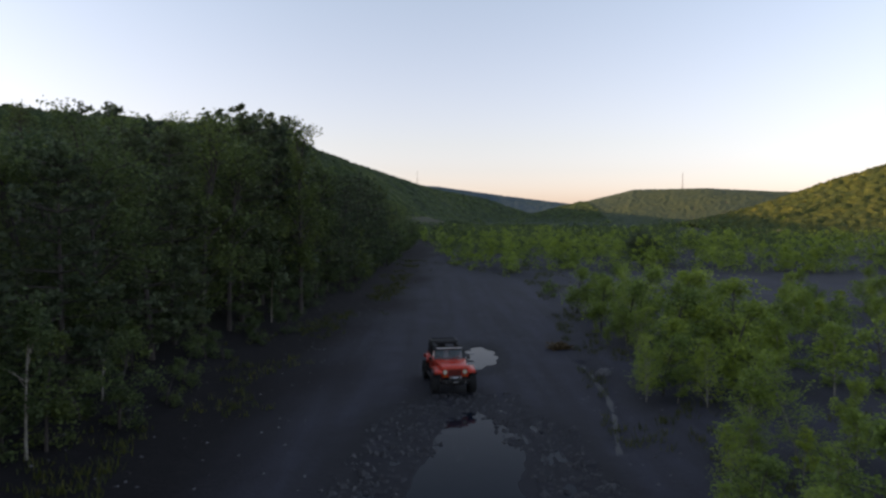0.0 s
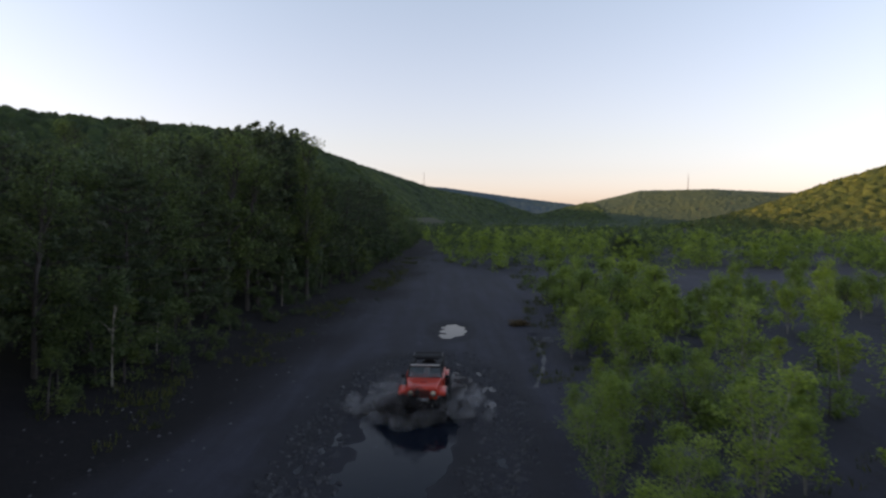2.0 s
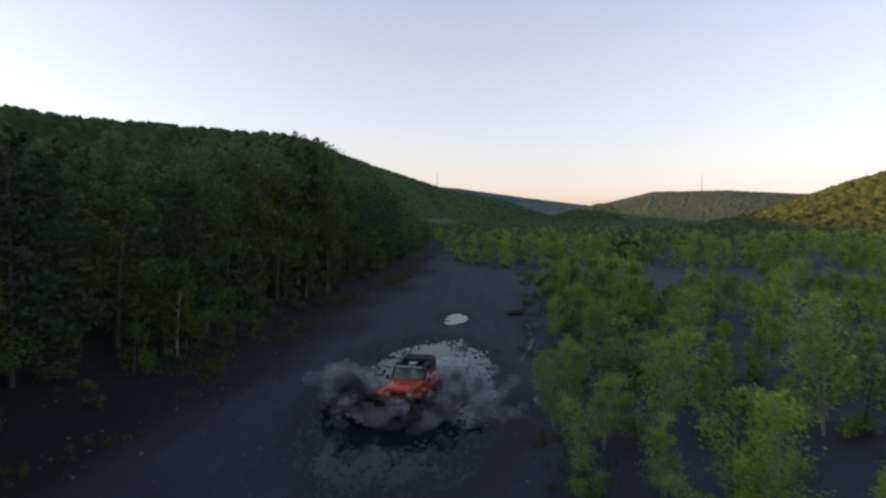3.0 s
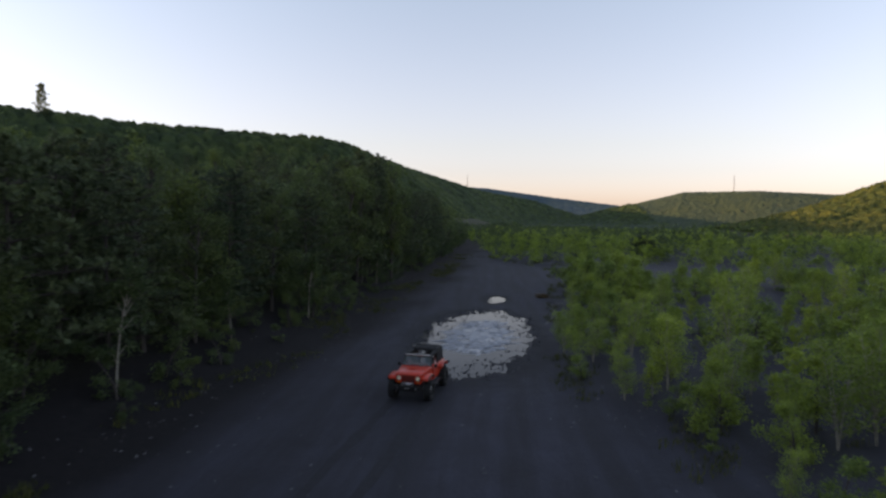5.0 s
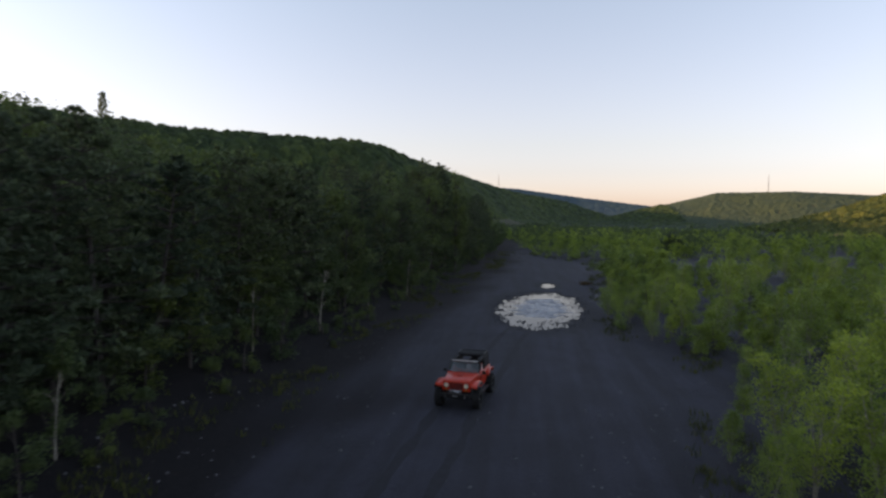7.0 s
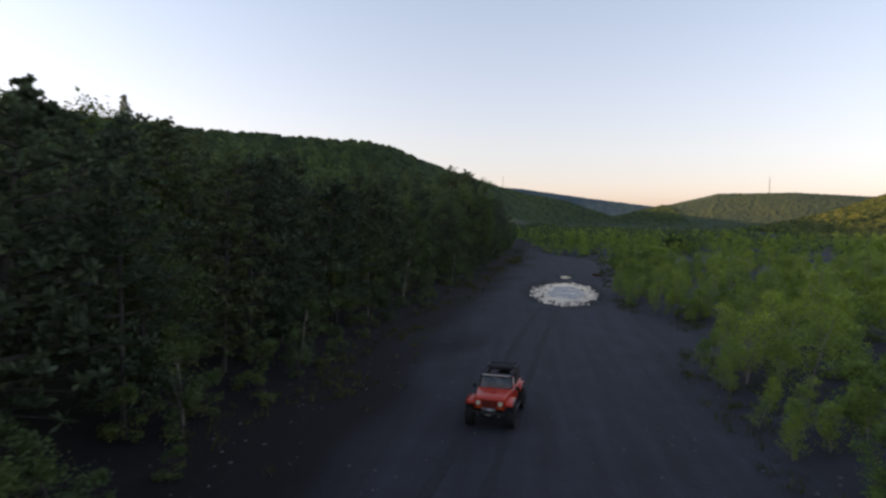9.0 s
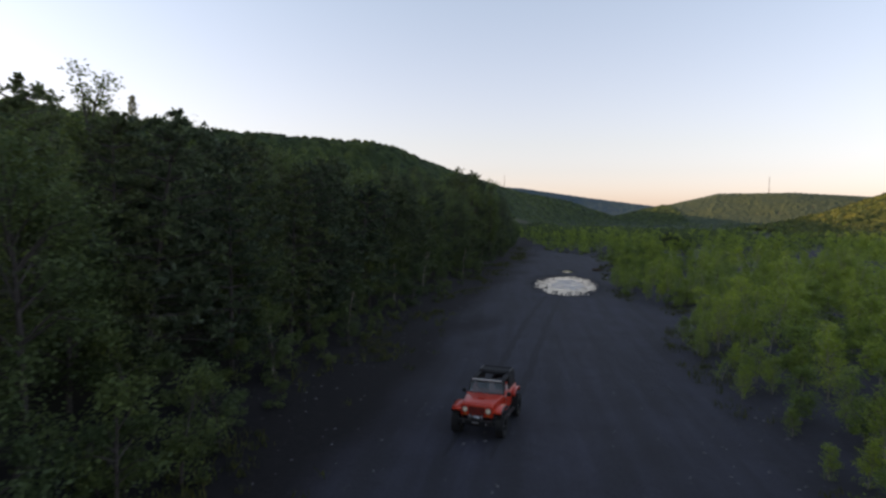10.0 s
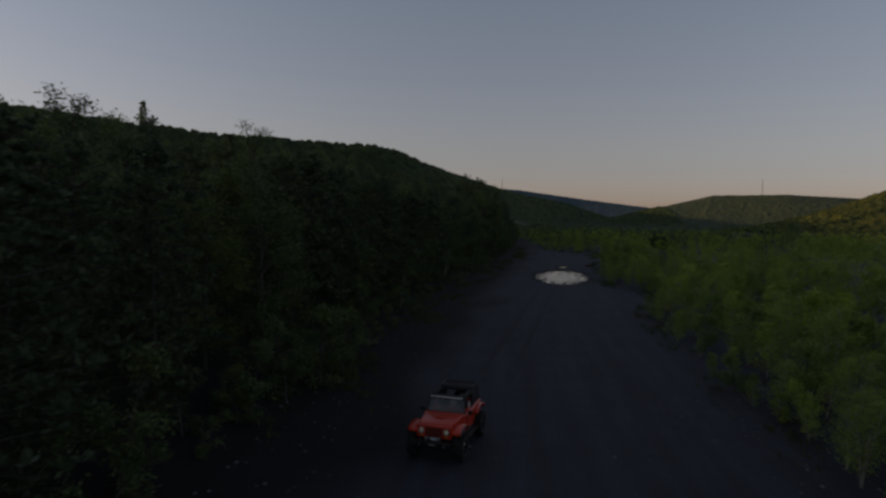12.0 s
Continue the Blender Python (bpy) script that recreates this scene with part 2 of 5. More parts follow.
# ridges: (x, y, height), half-width
RIDGES = [
    # its unseen near end is raised to keep the sun off the valley
    ([(-560, -1200, 88), (-520, -300, 86), (-460, 0, 80), (-360, 210, 72), (-240, 360, 66), (-134, 440, 67), (-90, 640, 60), (-30, 900, 52), (78, 1097, 41), (190, 1190, 6)], 125),
    ([(-300, 1900, 126), (0, 2000, 110), (180, 2000, 86), (410, 1950, 56), (600, 1900, 36)], 420),
    ([(150, 1010, 10), (206, 985, 27), (307, 950, 53), (400, 900, 53), (480, 850, 46), (620, 800, 45), (900, 700, 62)], 200),
    ([(185, 455, 0), (222, 425, 14), (258, 400, 31), (300, 370, 47), (380, 320, 62), (480, 200, 78), (520, 0, 70), (520, -900, 70)], 150),
]


def rise(x, y):
    z = 0.0
    if x < -30 and y < 500:                        # the long lower slope up to the ridge
        z = min(26.0, 0.085 * (-30 - x)) * max(0.0, min(1.0, (500 - y) / 120))
    for line, wide in RIDGES:
        best, top = 1e9, 0.0
        for (x0, y0, h0), (x1, y1, h1) in zip(line, line[1:]):
            dx, dy = x1 - x0, y1 - y0
            u = max(0.0, min(1.0, ((x - x0) * dx + (y - y0) * dy) / (dx * dx + dy * dy)))
            d = math.hypot(x - x0 - u * dx, y - y0 - u * dy)
            if d < best:
                best, top = d, h0 + u * (h1 - h0)
        if best < wide:
            z = max(z, top * (0.5 + 0.5 * math.cos(math.pi * best / wide)))
    return z


POOLS = {"far": (2.1, 33.1, 0.95, 2.6), "main": (0.6, 13.9, 3.7, 11.0)}
SKEW = 0.07


RUNNEL = [(19, 5.7), (20.3, 6.0), (23, 6.7), (25.7, 7.2), (28, 7.3), (30.1, 7.5), (32, 7.4)]


def pool_reach(x, y):
    """Below 1 inside a puddle; the outline wavers."""
    best = 9.0
    for px, py, a, b in POOLS.values():
        d = math.hypot((x - px - SKEW * (y - py)) / a, (y - py) / b)
        if d < 2.5:
            d += 0.16 * noise.noise(Vector((x * 0.6, y * 0.45, 3.1))) + 0.08 * noise.noise(Vector((x * 2.1, y * 2.0, 7.7)))
        best = min(best, d)
    return best


def height(x, y):
    z = rise(x, y)
    w = along(y, WOOD_EDGE)
    if x < w + 2:                                   # bank under the wood
        z = max(z, min(9.0, 0.27 * max(0.0, w + 1.5 - x)) if y < 400 else z)
    near = max(0.0, 1 - math.hypot(x, y - 0) / 260)
    z += near * 0.10 * noise.noise(Vector((x * 0.12, y * 0.07, 0)))
    s = along(y, SCRUB_EDGE)
    if x > s:
        z += min(1.0, (x - s) * 0.4) * (0.25 + 0.35 * noise.noise(Vector((x * 0.15, y * 0.12, 5))))
    if abs(x) < 8 and 0 < y < 40:                   # puddle beds with a lumpy rim
        d = pool_reach(x, y)
        z = z * min(1.0, max(0.0, d - 0.9)) - 0.072 * max(0.0, min(1.0, (1.12 - d) / 0.2))
        inner = math.hypot((x - 0.45 - 0.09 * (y - 14.6)) / 1.6, (y - 14.6) / 9.2) + 0.22 * noise.noise(Vector((x * 0.8, y * 0.5, 6.1))) + 0.16 * noise.noise(Vector((x * 2.3, y * 1.5, 2.6)))
        z += 0.10 * 2.2 * noise.noise(Vector((x * 2.0, y * 1.2, 8.8))) if y > 28 and d < 1.05 else 0
        z -= 0.12 * max(0.0, min(1.0, (1.1 - inner) / 0.3)) if y < 28 else 0.06 * max(0.0, min(1.0, (1.1 - d) / 0.2))
        rim = max(0.0, 1 - abs(d - 0.95) / 0.4) * min(1.0, max(0.0, inner - 0.8) * 3)
        z += rim * 0.055 * (noise.noise(Vector((x * 1.7 + y * 0.3, y * 0.7, 1.7))) + 0.22 * noise.noise(Vector((x * 5, y * 4, 4.4))))
    if 19 < y < 32:                                 # runnel beside the track
        d = abs(x - along(y, RUNNEL))
        z -= 0.16 * max(0.0, 1 - d / 0.42)
    return z


def steps(parts):
    out = [parts[0][0]]
    for a, b, n in parts:
        out += [a + (b - a) * (k + 1) / n for k in range(n)]
    return out


def build_ground():
    xs = steps([(-1600, -700, 6), (-700, -400, 16), (-400, -60, 24), (-60, -18, 28), (-18, -4, 28), (-4, 5.5, 54), (5.5, 9, 20), (9, 20, 20), (20, 80, 30), (80, 560, 30), (560, 2600, 14)])
    ys = steps([(-1400, -120, 26), (-120, -70, 20), (-70, 0, 70), (0, 38, 160), (38, 110, 50), (110, 300, 40), (300, 1200, 40), (1200, 4600, 20)])
    verts = [(x, y, height(x, y)) for y in ys for x in xs]
    n = len(xs)
    faces = [(j * n + i, j * n + i + 1, (j + 1) * n + i + 1, (j + 1) * n + i) for j in range(len(ys) - 1) for i in range(n - 1)]
    ob = link_mesh("ground", verts, faces, GROUND, smooth=True)
    # brown needle soil and the wood's shade, both put into colour, reach some metres out, with a ragged edge
    litter_shade = ob.data.attributes.new("litter_shade", "FLOAT", "POINT")
    litter_shade.data.foreach_set("value", [max(0.0, min(1.0, (along(y, WOOD_EDGE) + 8.0 + 3.5 * noise.noise(Vector((x * 0.2, y * 0.12, 4.0))) - x) / 3.5)) for x, y, z in verts])
    return tagged(ob, "black coal spoil ground rising into wooded hills", "ground", kind="structure")


build_ground()


def build_pools():
    made = {}
    for name, (px, py, a, b) in POOLS.items():
        n = 60
        verts, faces = [(0, 0, 0)], []
        for k in range(n):
            t = 2 * math.pi * k / n
            verts.append((1.3 * a * math.cos(t) + SKEW * 1.2 * b * math.sin(t), 1.2 * b * math.sin(t), 0))
        faces = [(0, 1 + k, 1 + (k + 1) % n) for k in range(n)]
        ob = link_mesh("water", verts, faces, WATER)
        ob.location = (px, py, -0.06)
        made[name] = ob
        tagged(ob, "dark still rain puddle in the coal track" if name == "main" else "small bright rain puddle in the coal track", "puddle", kind="structure")
    return made


pools = build_pools()


# ---------- trees ----------
def leaf_quads(rng, centres, radii, count, size, aspect=1.0, lift=0.3, up=0.0):
    """Small leaves scattered in soft clumps, each its own face."""
    pick = rng.integers(0, len(centres), count)
    p = centres[pick] + np.clip(rng.normal(0, 0.5, (count, 3)), -1.1, 1.1) * radii[pick][:, None] * np.array([1, 1, 0.8])
    n = rng.normal(0, 1, (count, 3))
    n[:, 2] = np.abs(n[:, 2]) * (1 + lift) + up
    n /= np.linalg.norm(n, axis=1)[:, None]
    d = np.cross(n, rng.normal(0, 1, (count, 3)))
    d /= np.linalg.norm(d, axis=1)[:, None]
    e = np.cross(n, d)
    s = size * rng.uniform(0.6, 1.35, count)[:, None]
    a, b = d * s * aspect, e * s * 0.55
    v = np.stack([p - a, p - b * 1.0 + a * 0.1, p + a, p + b + a * 0.1], 1).reshape(-1, 3)
    return v


def needle_tufts(rng, centres, radii, tufts, per, length, width):
    """Brush-like tufts of needles, each a spray of thin blades from one point."""
    pick = rng.integers(0, len(centres), tufts)
    c = centres[pick] + np.clip(rng.normal(0, 0.5, (tufts, 3)), -1, 1) * radii[pick][:, None] * np.array([1, 1, 0.6])
    c = np.repeat(c, per, 0)
    m = len(c)
    d = rng.normal(0, 1, (m, 3))
    d[:, 2] = d[:, 2] * 0.6 + 0.55
    d /= np.linalg.norm(d, axis=1)[:, None]
    w = np.cross(d, rng.normal(0, 1, (m, 3)))
    w /= np.linalg.norm(w, axis=1)[:, None]
    s = length * rng.uniform(0.7, 1.3, (m, 1)) * np.repeat(np.clip(radii[pick] / 0.34, 0.4, 1.0), per)[:, None]
    return np.stack([c, c + d * s * 0.6 - w * width, c + d * s, c + d * s * 0.6 + w * width], 1).reshape(-1, 3)


def quads_to_mesh(name, v, mat):
    n = len(v) // 4
    return link_mesh(name, v.tolist(), np.arange(n * 4).reshape(n, 4).tolist(), mat)


def stem_mesh(name, lines, mat):
    """lines: (points, radius at foot, radius at tip)."""
    bm = bmesh.new()
    for pts, r0, r1 in lines:
        m = len(pts) - 1
        for k in range(m):
            rod(bm, pts[k], pts[k + 1], r0 + (r1 - r0) * k / m, r0 + (r1 - r0) * (k + 1) / m, 6 if r0 > 0.05 else 4)
    me = bpy.data.meshes.new(name)
    bm.to_mesh(me)
    bm.free()
    me.materials.append(mat)
    return new(name, me)


def tree_thing(name, trunk, crown, label):
    root = new(name)
    trunk.parent = crown.parent = root
    return tagged(root, label, "tree")


def pine(seed, tall, count, size=0.17, per=0, name="pine_tree"):
    rng = np.random.default_rng(seed)
    lean = rng.normal(0, 0.15, 2)
    trunk = [Vector((lean[0] * u * 2, lean[1] * u * 2, tall * u)) for u in np.linspace(0, 0.98, 7)]
    lines = [(trunk, 0.15, 0.012)]
    cs, rs = [], []
    levels = int(tall / 0.62)
    for k in range(levels):
        u = 0.10 + 0.88 * k / levels
        z = tall * u
        reach = 3.0 * (1 - u) ** 0.42 * rng.uniform(0.7, 1.2)
        if u < 0.3:
            reach *= 0.55 + 1.5 * u
        for j in range(6):
            a = 2 * math.pi * (j + rng.uniform(-0.35, 0.35)) / 6 + k * 0.7
            r = reach * rng.uniform(0.55, 1.2)
            foot = Vector((lean[0] * u * 2, lean[1] * u * 2, z))
            tip = foot + Vector((r * math.cos(a), r * math.sin(a), r * (0.42 - 0.5 * (1 - u))))
            lines.append(([foot, tip], 0.03, 0.008))
            for f in (0.5, 0.8, 1.0):
                cs.append(foot.lerp(tip, f) + Vector((0, 0, 0.12 * f)))
                rs.append(0.16 + 0.34 * (1 - u) ** 0.7 * (1.15 - 0.4 * f))
    for k in range(26):                             # the leader and its upright side shoots
        w = (k % 13) / 12
        u = 1.0 - 0.10 * w
        cs.append(Vector((lean[0] * u * 2 + rng.normal(0, 0.42 * w + 0.04), lean[1] * u * 2 + rng.normal(0, 0.42 * w + 0.04), tall * u + 0.1)))
        rs.append(0.10 + 0.16 * w)
    if per:
        v = needle_tufts(rng, np.array(cs), np.array(rs), count // per, per, size * 2.0, size * 0.34)
    else:
        v = leaf_quads(rng, np.array(cs), np.array(rs), count, size, 1.0, 0.1, 0.3)
    return tree_thing(name, stem_mesh("trunk", lines, BARK), quads_to_mesh("crown", v, PINE_LEAF), "dark green pine with layered needle boughs")


def broad(seed, tall, count, wide=2.2, leaf=BROAD_LEAF, bark=BARK, low=0.1, size=0.16, name="broadleaf_tree", label="dense green broadleaf tree at the wood's edge", girth0=0.0):
    rng = np.random.default_rng(seed)
    bend = rng.normal(0, 0.5, 2)
    spine = [Vector((bend[0] * u * u, bend[1] * u * u, tall * u * 0.92)) for u in np.linspace(0, 1, 7)]
    r0 = girth0 or 0.012 * tall + 0.02
    lines = [(spine, r0, 0.015)]
    cs, rs = [], []
    for k in range(int(9 + tall * 1.6)):
        u = low + (1 - low) * rng.random() ** 0.85
        girth = wide * math.sin(math.pi * min(1, 0.16 + 0.80 * (u - low) / (1 - low))) ** 0.7
        a = rng.uniform(0, 2 * math.pi)
        r = girth * rng.uniform(0.35, 1.0)
        foot = Vector((bend[0] * u * u, bend[1] * u * u, tall * u * 0.80))
        tip = Vector((foot.x + r * math.cos(a), foot.y + r * math.sin(a), tall * u * rng.uniform(0.95, 1.03)))
        lines.append(([foot, foot.lerp(tip, 0.5) + Vector((0, 0, 0.05 * tall)), tip], r0 * 0.35, 0.006))
        for f in (0.7, 1.0):
            cs.append(foot.lerp(tip, f))
            rs.append(wide * rng.uniform(0.20, 0.36))
    cs.append(spine[-1])
    rs.append(wide * 0.3)
    v = leaf_quads(rng, np.array(cs), np.array(rs), count, size, 0.9, 0.25, 0.6)
    return tree_thing(name, stem_mesh("trunk", lines, bark), quads_to_mesh("crown", v, leaf), label)


def birch(seed, tall, count, size):
    rng = np.random.default_rng(seed)
    lines, cs, rs = [], [], []
    for s in range(rng.integers(1, 4)):
        lean = rng.normal(0, 0.11, 2) * tall
        high = tall * rng.uniform(0.75, 1.0)
        spine = [Vector((lean[0] * u ** 1.3, lean[1] * u ** 1.3, high * u)) for u in np.linspace(0, 1, 6)]
        lines.append((spine, 0.008 * tall + 0.008, 0.006))
        for k in range(int(10 + 4.5 * tall)):
            u = 0.10 + 0.88 * rng.random() ** 0.9
            a = rng.uniform(0, 2 * math.pi)
            r = tall * (0.05 + 0.31 * (1 - u) ** 0.7 * rng.uniform(0.35, 1.0))
            foot = Vector((lean[0] * u ** 1.3, lean[1] * u ** 1.3, high * u))
            tip = foot + Vector((r * math.cos(a), r * math.sin(a), r * rng.uniform(0.35, 1.2)))
            lines.append(([foot, tip], 0.008, 0.003))
            for f in (0.4, 0.7, 1.0):
                cs.append(foot.lerp(tip, f))
                rs.append(0.075 * tall * rng.uniform(0.6, 1.15) * (1.1 - 0.35 * f) + 0.04)
        cs.append(spine[-1])
        rs.append(0.12)
    v = leaf_quads(rng, np.array(cs), np.array(rs), count, size, 0.9, 0.2, 0.9)
    return tree_thing("birch_sapling", stem_mesh("trunk", lines, BIRCH_BARK), quads_to_mesh("crown", v, BIRCH_LEAF), "young birch with yellow-green leaves on coal spoil")


def clear(thing):
    for o in (*thing.children_recursive, thing):
        bpy.data.objects.remove(o)


def put(kind, x, y, turn, s, group):
    copy = copy_thing(kind, pose(x, y, height(x, y) - 0.08, 0, 0, turn))
    copy.scale = (s, s, s)
    return tagged(copy, group=group)


def plant_wood():
    rng = np.random.default_rng(11)
    front = [pine(1, 11.5, 3000, 0.21, 10), pine(2, 10.0, 2800, 0.21, 10), pine(3, 12.5, 3000, 0.21, 10), broad(5, 11.0, 3400, 2.8, size=0.12), broad(6, 8.0, 2900, 2.2, size=0.11)]
    near = [pine(21, 11.5, 7000, 0.16, 15), pine(22, 9.5, 6400, 0.16, 15), pine(23, 12.0, 7200, 0.16, 15), pine(26, 8.0, 5600, 0.16, 15), broad(24, 9.0, 7400, 2.4, size=0.08), broad(25, 6.5, 6400, 2.1, size=0.07)]
    rear = [pine(7, 12.5, 3000, 0.19, 10), pine(8, 11.0, 2800, 0.19, 10), broad(9, 12.0, 3600, 2.8, size=0.12), broad(10, 10.5, 3400, 2.5, size=0.12), pine(12, 13.5, 3000, 0.19, 10)]
    shrub = broad(13, 2.8, 1500, 1.2, BROAD_LEAF, BARK, 0.05, 0.075, "edge_shrub", "bushy young growth at the foot of the wood")
    slim = broad(14, 5.2, 2000, 1.3, BROAD_LEAF, BIRCH_BARK, 0.22, 0.085, "edge_birch", "slim pale-stemmed birch leaning out of the wood", 0.055)
    low = broad(15, 4.4, 2100, 1.6, BROAD_LEAF, BARK, 0.06, 0.09, "edge_shrub", "tall leafy shrub at the foot of the wood")
    far_low = broad(20, 4.4, 850, 1.6, BROAD_LEAF, BARK, 0.06, 0.14, "edge_shrub", "tall leafy shrub at the foot of the wood")
    tall = pine(17, 14.0, 4200, 0.24)
    airy = broad(18, 14.5, 6000, 2.5, BROAD_LEAF, BARK, 0.2, 0.115)
    for x, y, turn, s in ((-12.7, 17.9, 20, 0.95), (-14.7, -3.5, 80, 1.05), (-13.8, 6.2, 200, 0.7), (-13.2, 23, 110, 0.7), (-16.0, -11, 160, 0.9), (-16.6, -35.7, 300, 0.7), (-15.9, -25.5, 40, 0.75), (-11.6, 41, 0, 0.9)):
        put(slim, x, y, turn, s, "trees of the wood")
    for x, y, s in ((-10.6, 45.4, 0.98), (-23, -39, 0.8), (-23, -55, 0.72)):
        put(airy, x, y, 30 * s, s, "trees of the wood")
    put(tall, -258, 308, 15, 1.5, "trees of the wood")
    top = {k: max(c[2] for part_ob in k.children for c in part_ob.bound_box) for k in near + front + rear}
    rows = [(3.2, -0.4, [shrub, low, shrub], 62), (2.6, -2.2, front, 95), (2.8, -5.0, front, 70), (4.0, -9, rear, 110), (4.6, -15, rear, 110), (6.0, -26, rear, 110)]
    for row, (gap, off, kinds, far) in enumerate(rows):
        y = -74.0 + row
        while y < far:
            y += gap * rng.uniform(0.7, 1.35)
            x = along(y, WOOD_EDGE) + off + rng.uniform(-1.1, 1.1)
            if row == 1 and y < 32:
                kinds = near
            elif row == 1:
                kinds = front
            kind = kinds[int(rng.integers(0, len(kinds)))]
            s = rng.uniform(0.72, 1.0) if row < 1 else rng.uniform(0.8, 1.1) * (1.25 if y < 24 else 1.5 if y < 62 else 1.0)
            if row:                                 # tops are capped along the camera's sight lines to fit the skyline
                roof = 8.1 + 0.245 * (abs(x) + min(0.0, 0.18 * (y + 25)))
                if y > 40 and x > -0.215 * y:
                    roof = 7.6 + 0.105 * y
                elif y > 24:
                    roof = 7.9 + (0.186 if x > -0.45 * y else 0.2) * y
                s = min(s, (roof - height(x, y)) / top[kind] * rng.uniform(0.84, 1.0)) if y < 62 else s
            put(kind, x, y, rng.uniform(0, 360), s, "trees of the wood")
    y = -66.0
    while y < 38:                                   # young growth that spills out over the darkened ground
        y += rng.uniform(2.4, 5.0)
        put(low if rng.random() < 0.35 else shrub, along(y, WOOD_EDGE) + rng.uniform(0.2, 1.7), y, rng.uniform(0, 360), rng.uniform(0.45, 0.85), "trees of the wood")
    for x, y, s in ((-15.4, -48.5, 0.9), (-15.0, -46.2, 0.75), (-15.9, -51.5, 0.8), (-15.2, -43.5, 0.7), (-16.2, -54.5, 0.7)):
        put(low, x, y, 50 * y, s, "trees of the wood")
    y = 62.0
    while y < 165:                                  # brighter low growth where the way narrows
        y += rng.uniform(2.2, 4.2)
        put(far_low, along(y, WOOD_EDGE) - rng.uniform(0.2, 2.0), y, rng.uniform(0, 360), rng.uniform(1.0, 1.6), "trees of the wood")
        put(rear[int(rng.integers(2, 4))], along(y, WOOD_EDGE) - rng.uniform(4, 7), y, rng.uniform(0, 360), rng.uniform(0.7, 0.95), "trees of the wood")
    g = np.random.default_rng(19)
    ball = g.normal(0, 1, (70, 3))
    ball *= (g.random(70) ** 0.4 / np.linalg.norm(ball, axis=1))[:, None]
    ball = ball * np.array([2.3, 2.3, 2.6]) + np.array([0, 0, 3.3])
    v = leaf_quads(g, ball, np.full(70, 0.8), 5200, 0.2, 1.0, 0.2, 0.3)
    stems = [([Vector((0, 0, 0)), Vector((0.1, 0, 2.0)), Vector((0, 0.2, 4.6))], 0.16, 0.03)]
    stems += [([Vector((0.1, 0, 1.6)), Vector(c)], 0.05, 0.01) for c in ball[:14]]
    lone = tree_thing("lone_tree", stem_mesh("trunk", stems, BARK), quads_to_mesh("crown", v, PINE_LEAF), "dark round tree standing over the birch scrub")
    lone.location = (32.3, 95.8, height(32.3, 95.8))
    for k in near + front + rear + [shrub, slim, low, far_low, tall, airy]:
        clear(k)


def open_ground(x, y):
    """True where the spoil lies bare between the scrub."""
    if 51 < y < 83 and 11 < x < 62:
        return True
    if x > 100 and y < 330:
        return noise.noise(Vector((x * 0.03, y * 0.03, 1.1))) > -0.3
    if 120 < y < 220 and x > 60 + 0.3 * (y - 120):
        return noise.noise(Vector((x * 0.03, y * 0.03, 1.1))) > -0.25
    if 20 < y < 23.5 and x < 15:
        return True
    if 38 < y < 48 and 18 < x < 24:
        return True
    if 23 < y < 52 and x < along(y, SCRUB_EDGE) + 1.6:
        return True
    if y < 62:
        return noise.noise(Vector((x * 0.15, y * 0.12, 2.2))) + 0.9 * noise.noise(Vector((x * 0.42, y * 0.36, 5.1))) > ((0.34 if x < along(y, SCRUB_EDGE) + 5 else 0.24) if y > 14 else 0.42 if y > -3 else 0.2 if y > -30 else 0.32)
    return noise.noise(Vector((x * 0.15, y * 0.12, 2.2))) > 0.2


